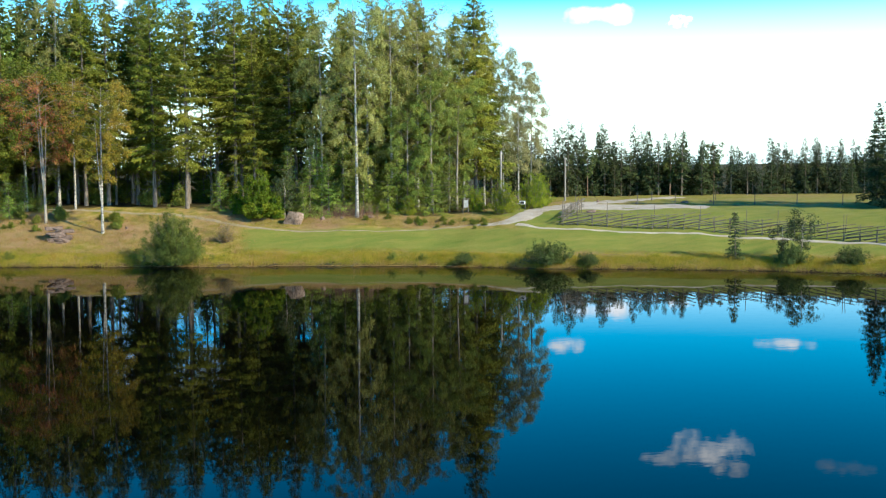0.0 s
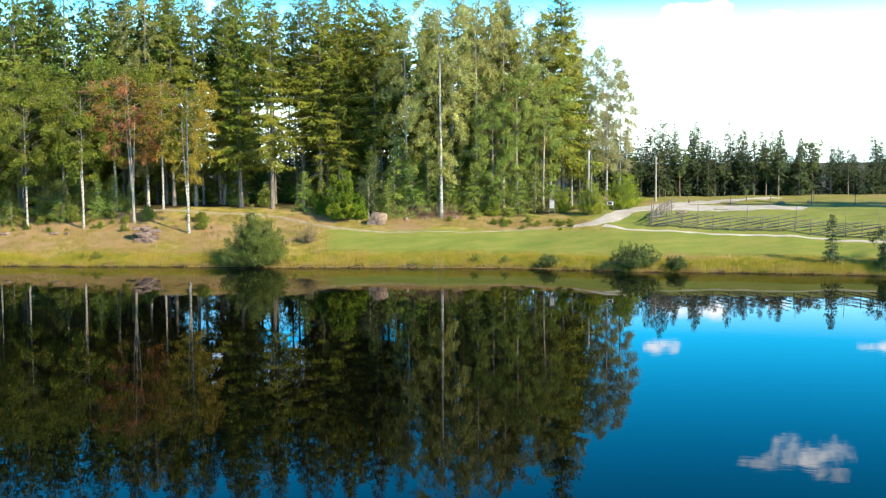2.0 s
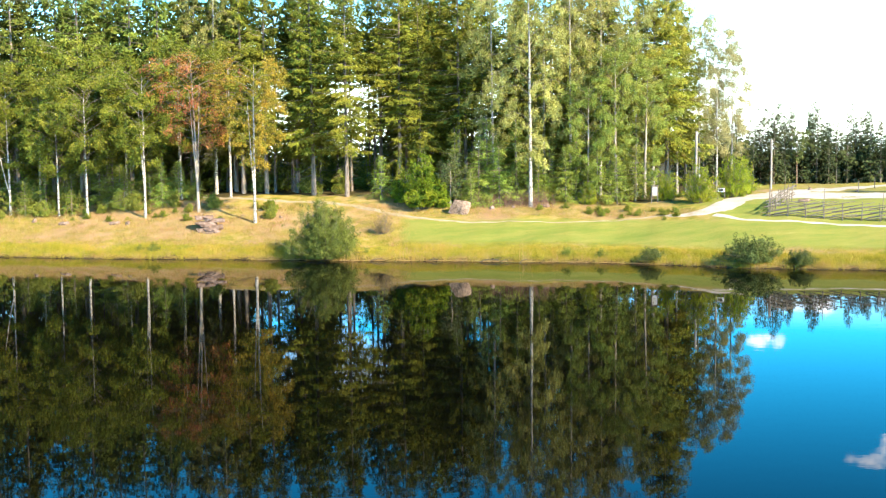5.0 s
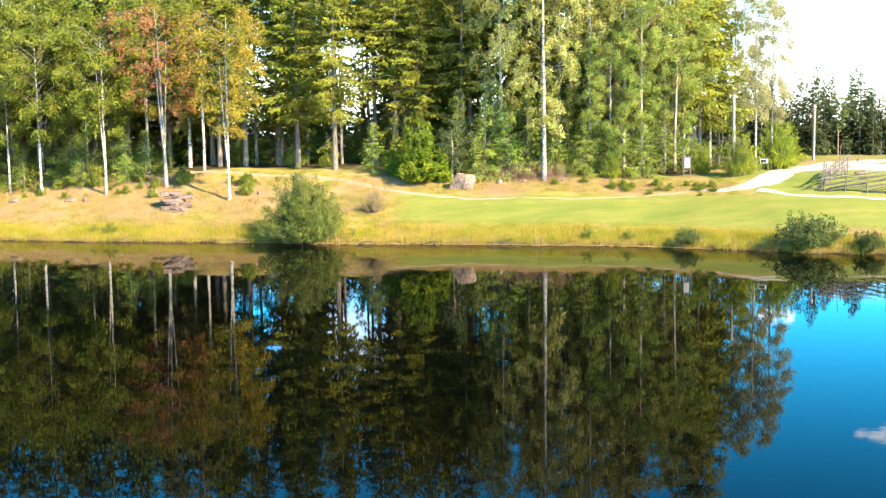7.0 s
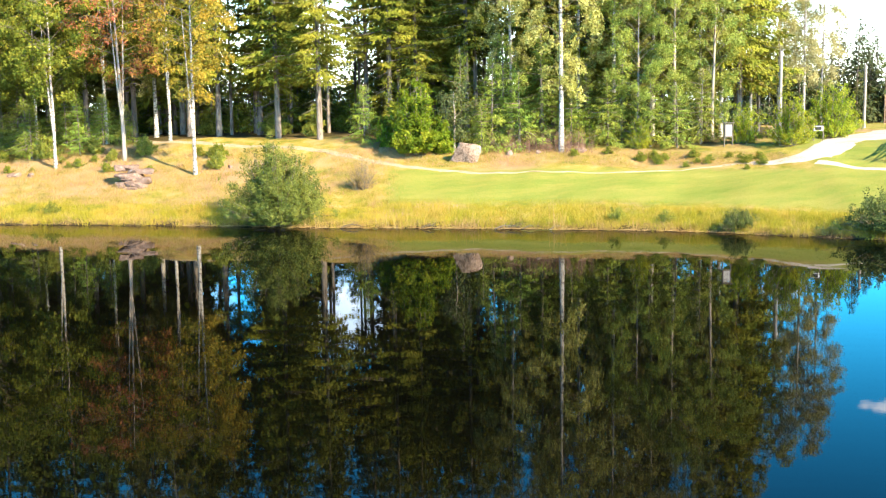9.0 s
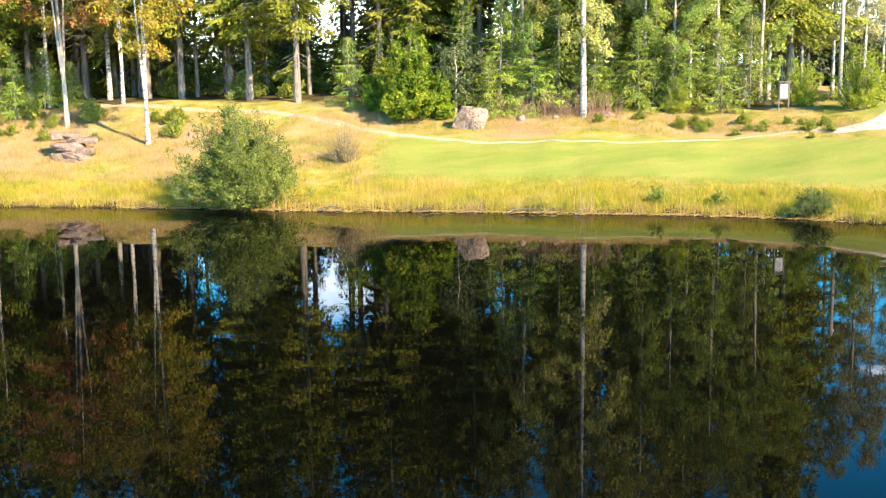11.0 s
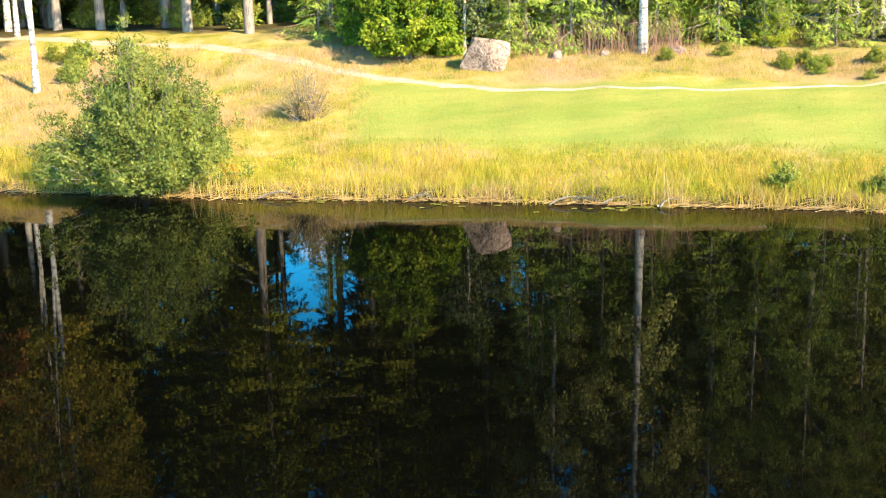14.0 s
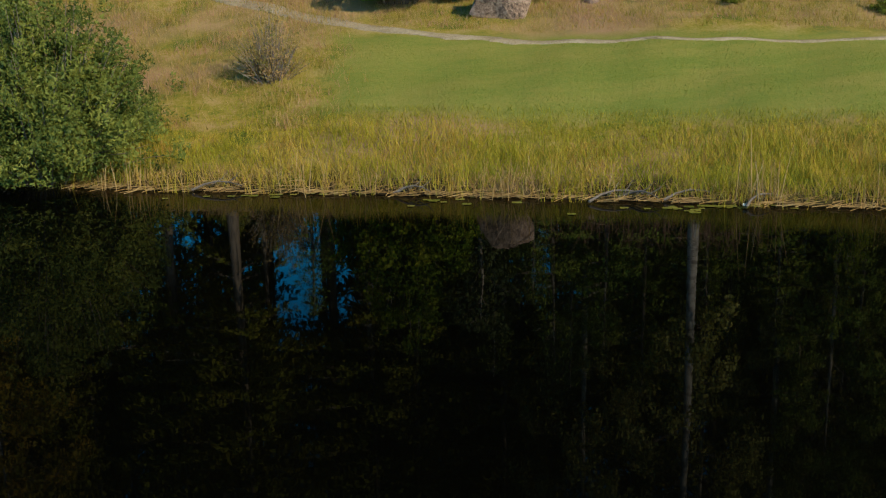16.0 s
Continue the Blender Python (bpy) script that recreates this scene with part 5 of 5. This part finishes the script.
def utility_pole(x, y, top, stay=None):
    z = on_ground(x, y)
    th = thing("utility_pole", "weathered wooden utility pole", "pole", Matrix.Translation((x, y, z)), "utility poles")
    h = top - z
    part("pole", rod("pole", (0, 0, -0.4), (0.03, 0, h), 0.15, 0.11, POLE_WOOD, 10), th)
    part("cap", rod("cap", (0.03, 0, h - 0.02), (0.03, 0, h + 0.06), 0.13, 0.06, DARK_METAL, 10, 2), th, "dark metal cap")
    part("insulator", rod("insulator", (0.16, 0, h - 0.35), (0.16, 0, h - 0.16), 0.05, 0.03, WHITE_PAINT, 8), th, "white porcelain insulator")
    part("bracket", block("bracket", (0.22, 0.05, 0.05), DARK_METAL, 0.008, (0.1, 0, h - 0.38)), th, "dark metal bracket")
    if stay:
        part("stay_wire", rod("stay", (0.05, 0, h - 0.6), (stay[0] - x, stay[1] - y, on_ground(*stay) - z - 0.1), 0.014, 0.014, DARK_METAL, 4, 2), th, "thin steel stay wire")
    return th


utility_pole(28.1, 123.6, 10.9)
utility_pole(40.8, 141.0, 10.25, (45.0, 139.5))
u = np.linspace(0, 1, 14)
s = Soup()
s.tube(np.column_stack([28.26 + (40.96 - 28.26) * u, 123.6 + 17.4 * u, 10.6 + (9.95 - 10.6) * u - 1.1 * np.sin(u * math.pi)]), np.full(14, 0.012), 4)
tagged(new("cable", s.mesh("cable", DARK_METAL)), "thin black cable hanging between the utility poles", "cable")

BOARD_GREY = rough_material("faded board", [(0.3, (0.22, 0.23, 0.24)), (0.6, (0.32, 0.33, 0.34))], 2, 20, 0.5, 0.1, 0.003)
bx, by = 22.9, 118.0
board = thing("notice_board", "white notice board on two grey wooden posts", "sign", Matrix.Translation((bx, by, on_ground(bx, by))) @ Matrix.Rotation(radians(8), 4, "Z"))
for dx in (-0.30, 0.30):
    part("post", rod("board post", (dx, 0.04, -0.3), (dx, 0.04, 1.62), 0.05, 0.045, GREY_WOOD), board)
panel = part("panel", block("board panel", (0.46, 0.04, 0.80), BOARD_GREY, 0.006, (0, -0.02, 1.08)), board, "white sheet behind a clear cover")
for dx, dz, sx, sz in ((0, 0.45, 0.62, 0.06), (0, -0.45, 0.62, 0.06), (-0.28, 0, 0.06, 0.88), (0.28, 0, 0.06, 0.88)):
    part("frame_rail", block("board frame", (sx, 0.07, sz), GREY_WOOD, 0.008, (dx, -0.03, 1.08 + dz)), board)
part("roof", block("board roof", (0.78, 0.34, 0.05), GREY_WOOD, 0.01, (0, 0.0, 1.62)), board, "small weathered board roof")
for k in range(7):
    part("text_line", block("line", (0.34 - 0.05 * (k % 3), 0.004, 0.022), DARK_METAL, 0.001, (-0.03, -0.045, 1.38 - 0.09 * k)), panel, "grey unreadable line of print")

mx, my = 29.2, 118.0
mail = thing("mailbox", "pale metal mailbox on a wooden stand by the road", "mailbox", Matrix.Translation((mx, my, on_ground(mx, my))) @ Matrix.Rotation(radians(-20), 4, "Z"))
for dx in (-0.32, 0.32):
    part("post", rod("mail post", (dx, 0, -0.2), (dx, 0, 1.05), 0.04, 0.04, GREY_WOOD), mail)
mail_body = part("box", block("mail body", (0.62, 0.32, 0.36), WHITE_PAINT, 0.03, (0, 0, 0.86)), mail)
part("door", block("mail door", (0.46, 0.02, 0.24), DARK_METAL, 0.01, (0, -0.165, 0.86)), mail_body, "dark front flap")
part("lid", block("mail lid", (0.70, 0.40, 0.04), GREY_WOOD, 0.01, (0, 0, 1.07)), mail)

FENCE_POST = rod("fence post", (0, 0, -0.3), (0.02, 0, 1.55), 0.045, 0.03, GREY_WOOD, 6, 3, 0.02)
FENCE_STAKE = rod("tall fence stake", (0, 0, -0.3), (0.03, 0.02, 2.45), 0.045, 0.022, GREY_WOOD, 6, 3, 0.04)
FENCE_RAIL = [rod("fence rail", (-1.9, 0, 0), (1.9, 0, 0), 0.05, 0.035, GREY_WOOD, 6, 4, b) for b in (0.03, -0.04)]


def pole_fence(line, label, seed):
    """Roundpole fence: pairs of stakes with long rails slanting between them."""
    r = np.random.default_rng(seed)
    line = np.array(line, float)
    seg = np.concatenate([[0], np.cumsum(np.linalg.norm(np.diff(line, axis=0), axis=1))])
    place = lambda d: np.array([np.interp(d, seg, line[:, 0]), np.interp(d, seg, line[:, 1])])
    x0, y0 = line[0]
    z0 = on_ground(x0, y0)
    th = thing("pole_fence", label, "fence", Matrix.Translation((x0, y0, z0)), "roundpole fences")
    k, d = 0, 0.0
    while d < seg[-1]:
        p, q = place(d), place(min(d + 0.3, seg[-1]))
        t = (q - p) / (np.linalg.norm(q - p) + 1e-9) if d + 0.3 < seg[-1] else np.array([1, 0])
        nrm = np.array([-t[1], t[0]])
        for sgn in (-1, 1):
            w = p + nrm * 0.10 * sgn
            me = FENCE_STAKE if (k % 3 == 0 and sgn > 0) or r.random() < 0.12 else FENCE_POST
            part("stake", me, th, m=Matrix.Translation((w[0] - x0, w[1] - y0, on_ground(*w) - z0)) @ pose(0, 0, 0, r.normal(0, 3), r.normal(0, 3), r.uniform(0, 360)))
        ang = math.degrees(math.atan2(t[1], t[0]))
        for lvl in range(4):
            dd = min(max(d + 0.75, 1.2), seg[-1] - 1.0)
            c = place(dd)
            z = on_ground(*c) - z0 + 0.30 + 0.30 * lvl + r.normal(0, 0.03)
            part("rail", FENCE_RAIL[int(r.integers(0, 2))], th, m=pose(c[0] - x0 + r.normal(0, 0.03), c[1] - y0, z, 0, -9 + r.normal(0, 2.5), ang + r.normal(0, 1.5)) @ Matrix.Scale(r.uniform(0.82, 1.05), 4))
        d += 1.5
        k += 1
    return th


pole_fence([(31.0, 108.5), (36.2, 105.7), (41.1, 103.1), (45.7, 100.2), (49.9, 97.0), (53.6, 93.4), (58.5, 87.5)], "grey weathered roundpole fence with slanting rails beside the track", 3)
pole_fence([(31.0, 108.9), (32.2, 110.6), (33.6, 112.6), (34.8, 114.2)], "grey weathered roundpole fence running back to the yard", 4)

for k, (x, y) in enumerate(((46, 128), (50, 126), (54, 124), (58, 121.5), (62, 119), (66, 116), (52, 139), (60, 137))):
    ob = new("field_post", rod("field post", (0, 0, -0.2), (0.02, 0, 1.3), 0.05, 0.045, GREY_WOOD, 6, 2))
    ob.matrix_basis = Matrix.Translation((x, y, on_ground(x, y)))
    tagged(ob, "thin grey wooden post in the field", "post", "posts in the field")

# resting place under the trees
tx, ty = -33.6, 143.5
table = thing("picnic_table", "dark weathered picnic table under the trees", "table", Matrix.Translation((tx, ty, on_ground(tx, ty))))
for k in range(4):
    part("plank", block("table plank", (2.2, 0.17, 0.05), GREY_WOOD, 0.008, (0, -0.29 + 0.19 * k, 0.75)), table)
for sgn in (-1, 1):
    part("seat_plank", block("bench plank", (2.2, 0.26, 0.05), GREY_WOOD, 0.008, (0, 0.78 * sgn, 0.45)), table)
    part("crossbar", block("table bar", (0.06, 1.8, 0.08), GREY_WOOD, 0.008, (0.8 * sgn, 0, 0.39)), table)
    for t in (-1, 1):
        part("leg", rod("table leg", (0.8 * sgn, 0.62 * t, -0.05), (0.8 * sgn, 0.24 * t, 0.74), 0.05, 0.05, GREY_WOOD, 6, 2), table)
ex, ey = -30.2, 143.0
seat = thing("bench", "simple grey wooden bench under the trees", "bench", Matrix.Translation((ex, ey, on_ground(ex, ey))))
part("seat", block("bench seat", (1.9, 0.36, 0.06), GREY_WOOD, 0.01, (0, 0, 0.46)), seat)
for sgn in (-1, 1):
    part("leg", block("bench leg", (0.1, 0.3, 0.46), GREY_WOOD, 0.01, (0.75 * sgn, 0, 0.21)), seat)

# ---------------------------------------------------------------- at the waterline
def lily_patch(x, y, n, seed, wide, deep, flower):
    r = np.random.default_rng(seed)
    verts, faces = [], []
    for k in range(n):
        c = np.array([x + r.normal(0, wide), y - abs(r.normal(0, deep)) - 0.25, 0.008 + 0.002 * (k % 4)])
        rad, a0 = r.uniform(0.06, 0.13), r.uniform(0, 6.28)
        th = a0 + np.linspace(0.2, 2 * math.pi - 0.2, 11)
        ring = c + np.column_stack([np.cos(th) * rad, np.sin(th) * rad, 0.006 * np.sin(3 * th)])
        base = 12 * k
        verts.append(np.vstack([c[None], ring]))
        faces += [[base, base + i, base + i + 1] for i in range(1, 11)]
    tagged(new("lily_pads", mesh_of("lily pads", np.vstack(verts), np.array(faces), LILY)), "patch of flat yellow-green lily pads on the water", "water lilies", kind="stuff")
    if flower:
        s = Soup()
        m = 14
        a = np.linspace(0, 2 * math.pi, m, endpoint=False)
        out = np.column_stack([np.cos(a), np.sin(a), 0.7 + 0.5 * (np.arange(m) % 2)])
        s.leaves(np.zeros((m, 3)), out, np.column_stack([-np.sin(a), np.cos(a), 0 * a]), np.full(m, 0.11), np.full(m, 0.06))
        ob = new("water_lily", s.mesh("water lily", LILY_WHITE))
        ob.matrix_basis = Matrix.Translation((x + 0.7, y - 0.55, 0.02))
        tagged(ob, "open white water lily flower among its pads", "flower")


lily_patch(8.3, 103.6, 34, 1, 1.1, 0.30, True)
lily_patch(-1.6, 105.8, 12, 2, 1.3, 0.22, False)
lily_patch(2.6, 104.8, 10, 3, 0.8, 0.2, False)
lily_patch(49.0, 84.9, 60, 4, 1.3, 0.8, False)

r = np.random.default_rng(15)
s = Soup()
for c0, n, tall in ((-5.2, 16, 0.9), (-4.6, 10, 0.7), (-3.6, 8, 0.6), (-0.9, 7, 1.0), (-0.4, 5, 1.9), (0.6, 12, 0.7), (3.9, 10, 0.8), (4.6, 9, 1.0), (6.2, 8, 0.8), (9.2, 7, 1.7), (9.6, 6, 1.1), (11.9, 12, 0.9), (13.8, 7, 0.9), (16.4, 8, 0.8), (-14, 8, 0.6), (-18, 6, 0.5), (22, 8, 0.7), (31, 10, 0.8)):
    for k in range(n):
        x = c0 + r.normal(0, 0.28)
        y = float(shore(x)) + r.normal(0.0, 0.22)
        h = tall * r.uniform(0.5, 1.1)
        tip = np.array([x + r.normal(0, 0.17) * h, y + r.normal(0, 0.15) * h, h])
        s.tube([(x, y, -0.2), (x * 0.5 + tip[0] * 0.5, y * 0.5 + tip[1] * 0.5 + 0.01, h * 0.5), tip], [0.010, 0.008, 0.003], 4, False)
tagged(new("reed_stalks", s.mesh("reed stalks", STRAW)), "upright pale reed stalks standing at the waterline", "reeds", kind="stuff")

for k, (x, y, ln, turn) in enumerate(((6.4, 104.0, 1.3, 20), (6.9, 103.9, 1.0, -35), (8.0, 103.9, 1.2, 10), (9.4, 103.3, 1.1, 40), (-2.8, 106.0, 1.2, 5), (1.9, 105.0, 0.9, -15))):
    s = Soup()
    v = np.linspace(0, 1, 5)
    s.tube(np.column_stack([(v - 0.5) * ln, 0.08 * np.sin(v * 4), 0.05 + 0.14 * np.sin(v * math.pi) + 0.08 * v]), np.linspace(0.035, 0.01, 5), 5)
    for q in (0.4, 0.65):
        s.tube([((q - 0.5) * ln, 0.05, 0.15), ((q - 0.3) * ln, 0.22, 0.28), ((q - 0.2) * ln, 0.30, 0.42)], [0.015, 0.01, 0.004], 4)
    ob = new("fallen_branch", s.mesh("fallen branch", GREY_WOOD))
    ob.matrix_basis = pose(x, y, 0.0, 0, 0, turn)
    tagged(ob, "bleached fallen branch lying in the shallows", "branch", "fallen branches")

# dead twigs under the young spruces
s = Soup()
for k in range(420):
    x = r.uniform(5.8, 13.4)
    y = float(shore(x)) + r.uniform(15.2, 18.0) * 1.04
    z = on_ground(x, y)
    h = r.uniform(0.3, 1.7)
    s.tube([(x, y, z - 0.05), (x + r.normal(0, 0.12), y + r.normal(0, 0.12), z + h * 0.6), (x + r.normal(0, 0.25), y + r.normal(0, 0.2), z + h)], [0.014, 0.01, 0.004], 3, False)
tagged(new("brushwood", s.mesh("brushwood", BRICK_RED)), "tangle of bare reddish twigs under the young spruces", "brushwood", kind="stuff")
